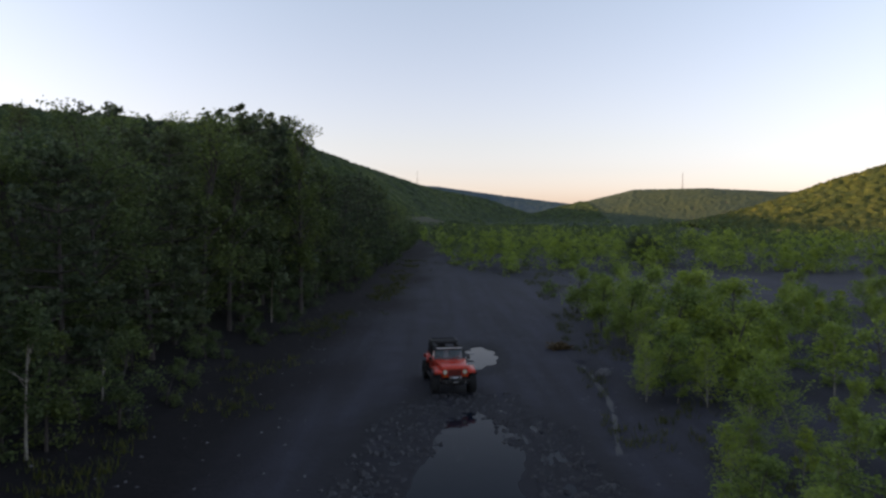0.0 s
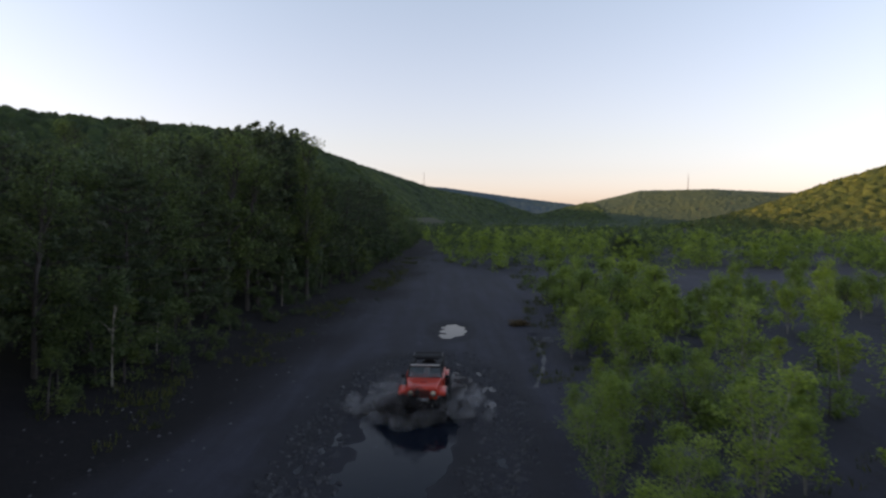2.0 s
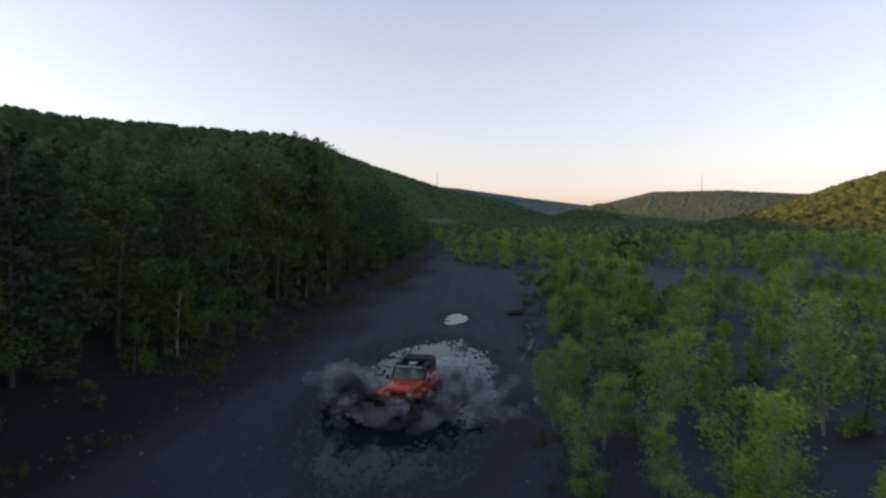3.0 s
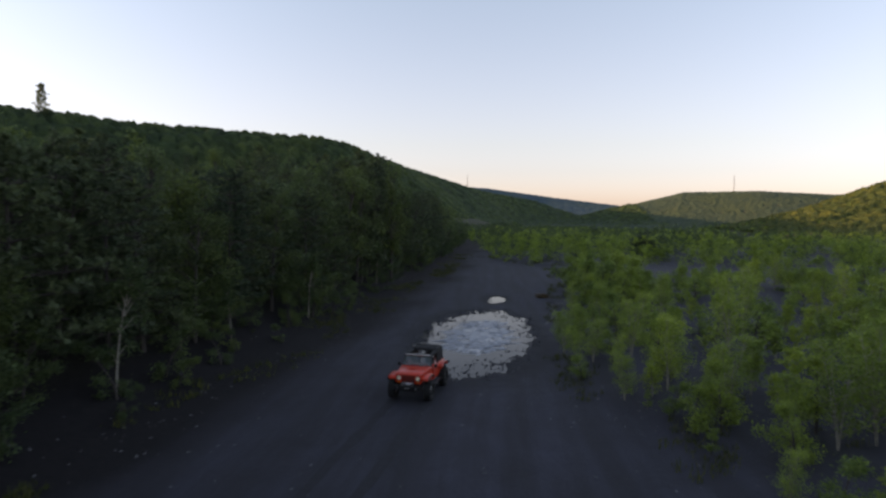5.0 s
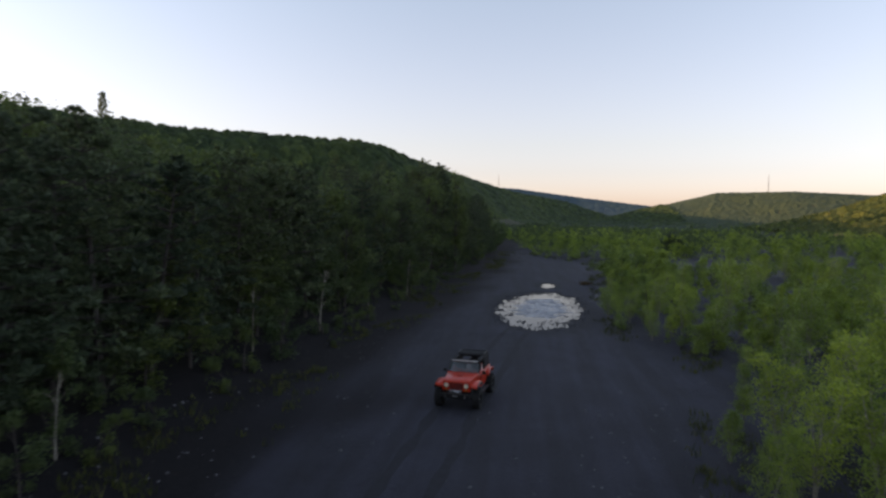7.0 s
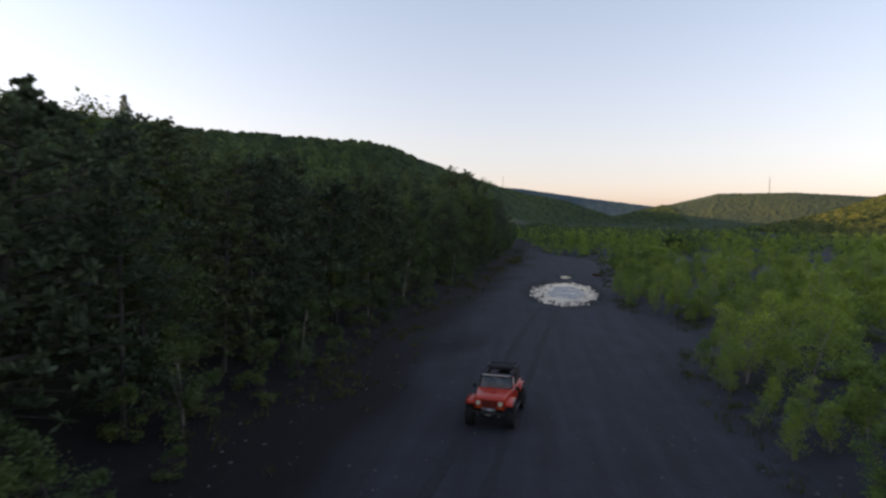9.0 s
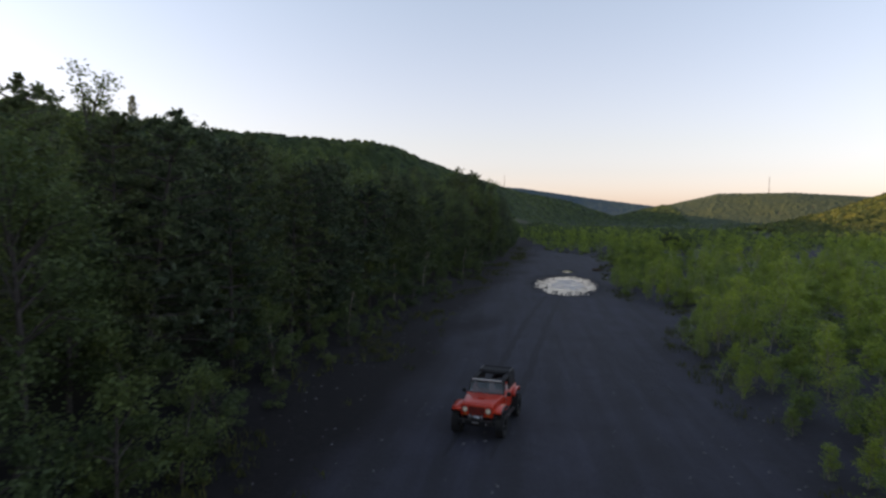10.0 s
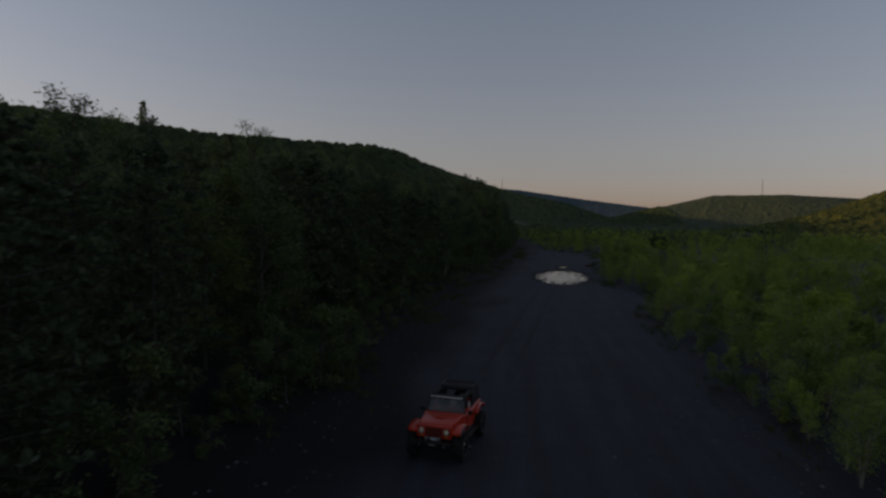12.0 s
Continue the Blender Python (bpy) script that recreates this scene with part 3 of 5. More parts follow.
def plant_scrub():
    rng = np.random.default_rng(23)
    kinds = [birch(31, 3.2, 2300, 0.054), birch(32, 4.2, 2900, 0.058), birch(33, 2.4, 1800, 0.05), birch(34, 5.0, 3200, 0.06), birch(35, 1.6, 1100, 0.046)]
    loose = [birch(41, 3.2, 1500, 0.08), birch(42, 4.2, 1800, 0.085), birch(43, 2.4, 1200, 0.074), birch(44, 5.0, 2000, 0.09), birch(45, 1.6, 700, 0.066)]
    bush = broad(36, 3.0, 2000, 1.5, SCRUB_LEAF, BARK, 0.05, 0.075, "scrub_bush", "rounded green scrub bush on coal spoil")
    far_bush = broad(37, 3.0, 900, 1.5, SCRUB_LEAF, BARK, 0.05, 0.115, "scrub_bush", "rounded green scrub bush on coal spoil")
    made, tried, spots = 0, 0, []
    while made < 490 and tried < 20000:
        tried += 1
        y = rng.uniform(-70, 62)
        s = along(y, SCRUB_EDGE)
        x = s + 0.7 + rng.random() ** 1.5 * (11 + 0.22 * (y + 74))
        if open_ground(x, y) or any((x - a) ** 2 + (y - b) ** 2 < 1.0 for a, b in spots):
            continue
        spots.append((x, y))
        sort = kinds if x < s + 6 and y < 45 else loose
        kind = sort[int(rng.choice(5, p=[0.32, 0.27, 0.2, 0.13, 0.08]))] if rng.random() < 0.72 else bush if sort is kinds else far_bush
        k = rng.uniform(0.6, 1.08) * min(1.0, 0.55 + 0.13 * (x - s))
        put(kind, x, y, rng.uniform(0, 360), k, "scrub beside the track")
        made += 1
    for x, y, s in ((11.2, 49, 1.25), (12.6, 46, 1.3), (11.0, 41, 1.25), (13.2, 40, 1.45), (11.4, 36.5, 1.35), (13.4, 34, 1.5), (15.4, 37, 1.4), (12.0, 31, 1.3), (14.6, 30, 1.4), (10.6, 27.5, 1.05), (13, 26.5, 1.25), (16.5, 33, 1.3)):
        put(bush, x, y, 40 * x, s, "scrub beside the track")
    for k in kinds + loose + [bush, far_bush]:
        clear(k)


def clump_stuff(name, label, places, count, size, mat, category, seed):
    """Far woods: crowns of a few dozen leaf sprays each, joined."""
    rng = np.random.default_rng(seed)
    out = []
    for x, y, z, r, h in places:
        up = rng.uniform(0.04, 0.96, 12)
        out_to = r * (0.16 + 0.42 * (1 - up) ** 0.7)
        c = np.stack([x + rng.normal(0, 1, 12) * out_to, y + rng.normal(0, 1, 12) * out_to, z + h * up], 1)
        out.append(leaf_quads(rng, c, r * (0.24 + 0.24 * (1 - up)), count, size, 1.0, 0.2, 0.9))
    ob = quads_to_mesh(name, np.concatenate(out), mat)
    return tagged(ob, label, category, kind="stuff")


def rise_grid(x, y):
    """rise() for whole arrays of places."""
    z = np.where((x < -30) & (y < 500), np.minimum(26.0, 0.085 * (-30 - x)) * np.clip((500 - y) / 120, 0, 1), 0.0)
    for line, wide in RIDGES:
        best, top = np.full(x.shape, 1e9), np.zeros(x.shape)
        for (x0, y0, h0), (x1, y1, h1) in zip(line, line[1:]):
            dx, dy = x1 - x0, y1 - y0
            u = np.clip(((x - x0) * dx + (y - y0) * dy) / (dx * dx + dy * dy), 0, 1)
            d = np.hypot(x - x0 - u * dx, y - y0 - u * dy)
            top = np.where(d < best, h0 + u * (h1 - h0), top)
            best = np.minimum(best, d)
        z = np.where(best < wide, np.maximum(z, top * (0.5 + 0.5 * np.cos(np.pi * np.minimum(best, wide) / wide))), z)
    return z


def canopy_stuff(name, label, xr, yr, step, r, tall, keep, mat, seed, leaf=None, sprays=0, size=0.4):
    """A closed wood on a hill: rounded crowns, crowded together over the slope, with leaf sprays on the nearer ones."""
    rng = np.random.default_rng(seed)
    nx, ny = int((xr[1] - xr[0]) / step) + 1, int((yr[1] - yr[0]) / step) + 1
    gx, gy = np.meshgrid(xr[0] + step * np.arange(nx), yr[0] + step * np.arange(ny))
    gx, gy = gx + rng.uniform(-0.3, 0.3, gx.shape) * step, gy + rng.uniform(-0.3, 0.3, gy.shape) * step
    base = rise_grid(gx, gy)
    cell = r * 1.35
    cx, cy = int((xr[1] - xr[0]) / cell) + 4, int((yr[1] - yr[0]) / cell) + 4
    off, wide = rng.uniform(0.1, 0.9, (2, cy, cx)), r * rng.uniform(0.7, 1.25, (cy, cx))
    high, tone = tall * rng.uniform(0.6, 1.25, (cy, cx)), rng.random((cy, cx))
    ix, iy = ((gx - xr[0]) / cell).astype(int) + 1, ((gy - yr[0]) / cell).astype(int) + 1
    best, shade = np.full(gx.shape, 0.25 * tall), np.zeros(gx.shape)
    for a in (-1, 0, 1):
        for b in (-1, 0, 1):
            j, i = np.clip(iy + a, 0, cy - 1), np.clip(ix + b, 0, cx - 1)
            px, py = xr[0] + (i - 1 + off[0][j, i]) * cell, yr[0] + (j - 1 + off[1][j, i]) * cell
            d = np.hypot(gx - px, gy - py) / wide[j, i]
            h = high[j, i] * (0.45 + 0.55 * np.sqrt(np.clip(1 - d * d, 0, 1))) * (d < 1)
            shade = np.where(h > best, tone[j, i], shade)
            best = np.maximum(best, h)
    z = base - 0.35 * tall + best + rng.normal(0, 0.035 * tall, gx.shape)
    ok = keep(gx, gy, base)
    z = np.where(ok, z, base - 0.4 * tall)
    verts = np.stack([gx, gy, z], 2).reshape(-1, 3)
    k = (np.arange(ny - 1)[:, None] * nx + np.arange(nx - 1)[None]).ravel()
    faces = np.stack([k, k + 1, k + nx + 1, k + nx], 1)
    faces = faces[ok.ravel()[faces].any(1)]
    used, back_to = np.unique(faces, return_inverse=True)
    ob = link_mesh(name, verts[used].tolist(), back_to.reshape(-1, 4).tolist(), mat, smooth=True)
    ob.data.attributes.new("crown", "FLOAT", "POINT").data.foreach_set("value", shade.ravel()[used].astype(np.float32))
    tagged(ob, label, "wood", kind="stuff")
    if sprays:
        good = np.flatnonzero(ok.ravel() & (best.ravel() > 0.45 * tall))
        at = verts[rng.choice(good, sprays)] + rng.normal(0, 0.35, (sprays, 3)) * np.array([step, step, 0.5])
        v = leaf_quads(rng, at, np.full(sprays, 0.3), sprays, size, 1.0, 0.2, 0.5)
        tagged(quads_to_mesh(name, v, leaf), label, "wood", kind="stuff")


def plant_far():
    rng = np.random.default_rng(5)
    # scrub belt across the valley floor
    belt = []
    while len(belt) < 2700:
        y = rng.uniform(60, 420)
        s = along(y, SCRUB_EDGE)
        x = s + rng.random() * (60 + 0.55 * y)
        if y > 185 and rng.random() < 0.4:
            x = rng.uniform(along(y, WOOD_EDGE) - 4, s + 30)
        if open_ground(x, y) or rise(x, y) > 6:
            continue
        belt.append((x, y, height(x, y), rng.uniform(1.0, 1.9), rng.uniform(3.6, 6.4) if y < 150 else rng.uniform(2.4, 4.2)))
    grown = [(x, y, z, r * 1.15, h * 1.25) for x, y, z, r, h in belt[::2] if y > 92]
    belt = [b for k, b in enumerate(belt) if k % 2 or b[1] <= 92]
    clump_stuff("valley_trees", "darker grown trees among the valley scrub", grown, 190, 0.2, BROAD_LEAF, "wood", 7)
    clump_stuff("valley_scrub", "belt of yellow-green birch scrub across the valley floor", belt, 230, 0.2, BIRCH_LEAF, "scrub", 6)
    side = []
    for k in range(420):
        x, y = 14 + 60 * rng.random(), rng.uniform(-60, 62)
        if x < along(y, SCRUB_EDGE) + 9 + 0.2 * (y + 74):
            continue
        if not open_ground(x, y):
            side.append((x, y, height(x, y), rng.uniform(1.0, 1.7), rng.uniform(2.2, 4.2)))
    clump_stuff("side_scrub", "loose birch scrub farther from the track", side, 260, 0.15, BIRCH_LEAF, "scrub", 9)

    slope = []
    g = np.random.default_rng(61)
    while len(slope) < 520:
        y = g.uniform(-20, 230)
        x = along(y, WOOD_EDGE) - (g.uniform(24, 95) if y < 105 else g.uniform(7, 70))
        slope.append((x, y, height(x, y), g.uniform(1.7, 2.9), g.uniform(6.0, 10.5)))
    clump_stuff("slope_wood", "mixed green wood climbing the slope behind the track", slope, 360, 0.23, BROAD_LEAF, "wood", 62)
    edge_y, edge_x = np.array([e[0] for e in WOOD_EDGE]), np.array([e[1] for e in WOOD_EDGE])

    def behind_wood(x, y, z):
        return (x < np.interp(y, edge_y, edge_x) - np.where(y < 105, 60, np.where(y < 220, 40, 3))) & (x > -60 - 0.9 * (y + 60))

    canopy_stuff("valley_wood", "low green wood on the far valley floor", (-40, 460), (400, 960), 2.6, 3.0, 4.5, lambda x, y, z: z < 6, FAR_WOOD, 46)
    canopy_stuff("hillside_wood", "dense green wood over the long hillside", (-420, 30), (20, 500), 1.5, 3.4, 7.0, behind_wood, HILL_WOOD, 41, HILL_LEAF, 130000, 0.42)
    canopy_stuff("hillside_wood", "dense green wood over the far end of the hillside", (-190, 230), (480, 1250), 2.2, 3.2, 5.0, lambda x, y, z: z > 1, HILL_WOOD, 42)
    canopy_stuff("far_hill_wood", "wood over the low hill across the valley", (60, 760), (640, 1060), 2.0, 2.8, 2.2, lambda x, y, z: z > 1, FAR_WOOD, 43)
    canopy_stuff("sunlit_hill_wood", "sunlit golden-green wood on the steep hill beside the valley", (150, 480), (200, 520), 1.2, 2.3, 3.8, lambda x, y, z: z > 0.6, GOLD_WOOD, 44, GOLD_LEAF, 110000, 0.36)
    canopy_stuff("distant_ridge_wood", "wood on the distant ridge with blue haze put into its colour", (-400, 700), (1550, 2150), 5.0, 6.0, 4.0, lambda x, y, z: z > 5, HAZY_RIDGE_WOOD, 45)


plant_wood()
plant_scrub()
plant_far()


# ---------- loose stones, grass and small things on the ground ----------
def stone_field(name, label, places, mat, seed, size):
    rng = np.random.default_rng(seed)
    shape = np.array([(1, 0, 0), (0.4, 0.9, 0), (-0.7, 0.7, 0), (-1, -0.2, 0), (-0.3, -0.9, 0), (0.7, -0.7, 0), (0.3, 0.1, 0.75), (-0.3, -0.1, 0.65)])
    tris = [(0, 1, 6), (1, 2, 7), (1, 7, 6), (2, 3, 7), (3, 4, 7), (4, 5, 6), (4, 6, 7), (5, 0, 6)]
    verts, faces = [], []
    for x, y in places:
        s = size * rng.uniform(0.35, 1.0) ** 2 + 0.02
        t = rng.uniform(0, 6.28)
        j = shape * (1 + rng.normal(0, 0.16, shape.shape)) * s * np.array([1, rng.uniform(0.6, 1), rng.uniform(0.6, 1)])
        q = np.stack([j[:, 0] * math.cos(t) - j[:, 1] * math.sin(t) + x, j[:, 0] * math.sin(t) + j[:, 1] * math.cos(t) + y, j[:, 2] + height(x, y) - 0.2 * s], 1)
        o = len(verts)
        verts += q.tolist()
        faces += [(a + o, b + o, c + o) for a, b, c in tris]
    return tagged(link_mesh(name, verts, faces, mat), label, "stones", kind="stuff")


def scatter_stones():
    rng = np.random.default_rng(3)
    rim = []
    while len(rim) < 2400:
        x, y = rng.uniform(-4.2, 5.2), rng.uniform(1.5, 26)
        if 0.62 < pool_reach(x, y) < 1.15:
            rim.append((x, y))
    stone_field("puddle_rubble", "dark wet rubble lining the puddle's rim", rim, WETSTONE, 4, 0.2)
    road = []
    while len(road) < 2600:
        y = rng.uniform(-70, 90)
        x = rng.uniform(along(y, WOOD_EDGE), along(y, SCRUB_EDGE) + 8)
        edge = min(abs(x - along(y, WOOD_EDGE) - 3), abs(x - along(y, SCRUB_EDGE)))
        if rng.random() < 0.15 + 0.85 * math.exp(-edge / 2) and pool_reach(x, y) > 1.3:
            road.append((x, y))
    stone_field("track_stones", "scattered grey stones along the coal track", road, STONE, 6, 0.10)


def scatter_grass():
    rng = np.random.default_rng(8)
    v = []
    tufts = []
    while len(tufts) < 2300:
        y = rng.uniform(-70, 110)
        if rng.random() < 0.45:
            x = along(y, WOOD_EDGE) + rng.normal(2.6, 1.3)
        else:
            x = along(y, SCRUB_EDGE) + abs(rng.normal(0, 4.5)) - 0.6
        if noise.noise(Vector((x * 0.3, y * 0.16, 9.0))) < 0.05 or pool_reach(x, y) < 1.35:
            continue
        tufts.append((x, y))
    for x, y in tufts:
        z = height(x, y)
        n = 9
        p = np.array([x, y, z]) + rng.normal(0, 0.13, (n, 3)) * np.array([1, 1, 0])
        a = rng.uniform(0, 6.28, n)
        w = np.stack([np.cos(a), np.sin(a), 0 * a], 1) * 0.018
        tip = p + np.stack([rng.normal(0, 0.07, n), rng.normal(0, 0.07, n), rng.uniform(0.1, 0.32, n)], 1)
        v.append(np.stack([p - w, p + w, tip + w * 0.3, tip - w * 0.3], 1).reshape(-1, 3))
    ob = quads_to_mesh("grass", np.concatenate(v), GRASS)
    tagged(ob, "thin tufts of yellow-green grass along the track", "grass", kind="stuff")


WETSTONE = plain("wet_rubble", (0.017, 0.017, 0.021), 0.6, 0, 6, 0.5, 0.5)
WETMUD = plain("wet_mud", (0.02, 0.02, 0.022), 0.55, 0, 2.5, 0.4, 0.5)
scatter_stones()
scatter_grass()


def build_runnel():
    ys = [19.2 + 0.5 * k for k in range(25)]
    verts, faces = [], []
    for y in ys:
        x = along(y, RUNNEL)
        verts += [(x - 0.3, y, -0.125 + 0.05 * noise.noise(Vector((x, y * 0.9, 2)))), (x + 0.3, y, -0.125 + 0.05 * noise.noise(Vector((x, y * 0.9, 6))))]
    faces = [(2 * k, 2 * k + 1, 2 * k + 3, 2 * k + 2) for k in range(len(ys) - 1)]
    tagged(link_mesh("wet_mud", verts, faces, WETMUD), "thin wet mud runnel beside the track", "mud", kind="structure")


build_runnel()


MAST_PAINT = plain("mast_paint", (0.12, 0.12, 0.13), 0.7, 0, 2, 0.2)


def build_mast(x, y, z, tall):
    """A lattice radio mast far off on a ridge."""
    mast = tagged(new("radio_mast"), "thin steel lattice radio mast on a wooded ridge", "mast")
    mast.location = (x, y, z)
    w = 0.9
    feet = [(w, 0), (-w / 2, w * 0.87), (-w / 2, -w * 0.87)]
    for a, b in feet:
        bm = bmesh.new()
        rod(bm, (a, b, 0), (a * 0.4, b * 0.4, tall), 0.16, 0.1, 5)
        part("leg", bm, MAST_PAINT, mast)
    bm = bmesh.new()
    n = 14
    for k in range(n):
        u, u1 = k / n, (k + 1) / n
        for j in range(3):
            p, q = feet[j], feet[(j + 1) % 3]
            s, s1 = 1 - 0.6 * u, 1 - 0.6 * u1
            rod(bm, (p[0] * s, p[1] * s, tall * u), (q[0] * s1, q[1] * s1, tall * u1), 0.05, sides=4)
    part("bracing", bm, MAST_PAINT, mast)
    bm = bmesh.new()
    rod(bm, (0, 0, tall), (0, 0, tall * 1.12), 0.08, 0.03, 5)
    part("aerial", bm, MAST_PAINT, mast)


build_mast(-31, 890, rise(-31, 890) + 2, 22)
build_mast(372, 925, rise(372, 925) + 1, 25)


def build_ruts():
    """Two faint wheel ruts of damp spoil, worn by earlier passes."""
    way = [(8.0, -0.3), (4.0, -1.0), (1.2, -1.6), (-1.65, -2.1), (-9.2, -3.0), (-17, -4.0), (-25, -4.8), (-32.5, -5.6), (-41, -6.6), (-50, -7.8)]
    way = way[::-1]
    for side in (-0.82, 0.82):
        verts, faces = [], []
        n = 110
        for k in range(n + 1):
            y = 3.0 - 46.0 * k / n
            x = along(y, way) + side + 0.12 * noise.noise(Vector((0, y * 0.3, side)))
            w = 0.26 * (0.75 + 0.5 * noise.noise(Vector((side, y * 0.7, 3)))) * min(1.0, 0.2 + 0.1 * (n - k))
            for dx in (-w, w):
                verts.append((x + dx, y, height(x + dx, y) + 0.014))
        faces = [(2 * k, 2 * k + 1, 2 * k + 3, 2 * k + 2) for k in range(n)]
        tagged(link_mesh("wheel_rut", verts, faces, RUT), "faint damp wheel rut pressed into the coal track", "rut", kind="structure")


RUT = plain("damp_spoil", (0.0122, 0.0126, 0.0172), 0.95, 0, 3, 0.35, 0.4)
build_ruts()


def lumpy(name, label, category, at, size, mat, seed, level=3):
    """A boulder or mound: a rounded lump with broken faces, its foot in the ground."""
    bm = bmesh.new()
    bmesh.ops.create_icosphere(bm, subdivisions=level, radius=1.0)
    for v in bm.verts:
        k = 1 + 0.28 * noise.noise(v.co * 1.3 + Vector((seed, 0, 0))) + 0.1 * noise.noise(v.co * 4 + Vector((0, seed, 0)))
        v.co = Vector((v.co.x * k * size[0], v.co.y * k * size[1], v.co.z * k * size[2]))
    me = bpy.data.meshes.new(name)
    bm.to_mesh(me)
    bm.free()
    me.materials.append(mat)
    me.polygons.foreach_set("use_smooth", [True] * len(me.polygons))
    ob = new(name, me)
    ob.location = (at[0], at[1], height(*at) + 0.1 * size[2])
    return tagged(ob, label, category)


SAND = plain("ochre_soil", (0.34, 0.2, 0.09), 0.95, 0, 0.6, 0.35, 0.5)
lumpy("bare_bank", "bare ochre soil bank below the sunlit hill", "bank", (154.5, 276), (10, 5, 2.6), SAND, 3, 4)
lumpy("boulder", "pale grey boulder among the birch scrub", "rock", (8.9, 10.2), (0.5, 0.36, 0.3), STONE, 5)
lumpy("boulder", "small grey boulder beside the track", "rock", (9.6, 8.4), (0.28, 0.22, 0.18), STONE, 9)
lumpy("boulder", "dark grey boulder at the runnel's head", "rock", (7.9, 29.0), (0.4, 0.35, 0.3), STONE, 12)


def brush_heap():
    rng = np.random.default_rng(71)
    v = leaf_quads(rng, np.array([[0, 0, 0.12], [0.4, 0.1, 0.1], [-0.4, -0.1, 0.1], [0.1, 0.3, 0.15]]), np.full(4, 0.32), 420, 0.09, 1.6, 0.1, 0.1)
    heap = quads_to_mesh("dead_brush", v, DEAD)
    heap.location = (6.9, 34.8, height(6.9, 34.8))
    tagged(heap, "low heap of dry brown brush at the track's edge", "brush")


DEAD = leafy("dry_brush", (0.08, 0.055, 0.03), (0.16, 0.105, 0.055), (0.25, 0.16, 0.08), 0.3)
brush_heap()


# ---------- the vehicle ----------
WHEEL_R, BASE, TRACK = 0.44, 2.6, 1.64
AXLE_F, AXLE_R = -BASE / 2, BASE / 2          # nose points to -y


def build_wheel(car, x, y):
    side = 1 if x > 0 else -1
    bm = bmesh.new()
    lathe(bm, [(-0.11, 0.235), (-0.11, 0.20), (0.02, 0.19), (0.07, 0.05), (0.09, 0.02), (0.05, 0.01), (-0.09, 0.01), (-0.02, 0.15)], (0, 0, 0))
    for k in range(5):
        a = 2 * math.pi * k / 5
        rod(bm, (0.06, 0.05 * math.cos(a), 0.05 * math.sin(a)), (0.05, 0.21 * math.cos(a), 0.21 * math.sin(a)), 0.03, 0.035, 6)
    for v in bm.verts:
        v.co.x *= side
    if side < 0:
        bmesh.ops.reverse_faces(bm, faces=bm.faces)
    wheel = part("wheel", bm, STEEL, car, "dull alloy wheel")
    wheel.location = (x, y, WHEEL_R)
    bm = bmesh.new()
    lathe(bm, [(-0.14, 0.24), (-0.165, 0.34), (-0.145, 0.415), (-0.10, 0.432), (0.10, 0.432), (0.145, 0.415), (0.165, 0.34), (0.14, 0.24), (0.1, 0.22), (-0.1, 0.22)], (0, 0, 0), sides=36)
    for k in range(30):
        a = 2 * math.pi * k / 30
        for u0, u1, off in ((-0.145, -0.045, 0.0), (-0.04, 0.04, 0.1), (0.045, 0.145, 0.0)):
            c, s = math.cos(a + off), math.sin(a + off)
            made = bmesh.ops.create_cube(bm, size=1.0)["verts"]
            for v in made:
                u = (u0 + u1) / 2 + v.co.x * (u1 - u0)
                r, w = 0.430 + v.co.z * 0.024, v.co.y * 0.055
                v.co = Vector((u, r * c - w * s, r * s + w * c))
    tyre = part("tyre", bm, RUBBER, wheel, "chunky black mud tyre")
    return wheel


def flare(bm, x0, x1, yc, r, z0, start=12, end=168, thick=0.035):
    """An arched mudguard round a wheel."""
    n = 12
    rings = []
    for k in range(n + 1):
        a = radians(start + (end - start) * k / n)
        c, s = math.cos(a), math.sin(a)
        k2 = 1.0 / max(abs(c), abs(s)) ** 0.55
        rings.append([bm.verts.new((x, yc + rr * k2 * c, z0 + rr * k2 * s)) for x, rr in ((x0, r), (x1, r), (x1, r + thick), (x0, r + thick))])
    for a, b in zip(rings, rings[1:]):
        for j in range(4):
            bm.faces.new((a[j], a[(j + 1) % 4], b[(j + 1) % 4], b[j]))
    bm.faces.new(rings[0][::-1])
    bm.faces.new(rings[-1])


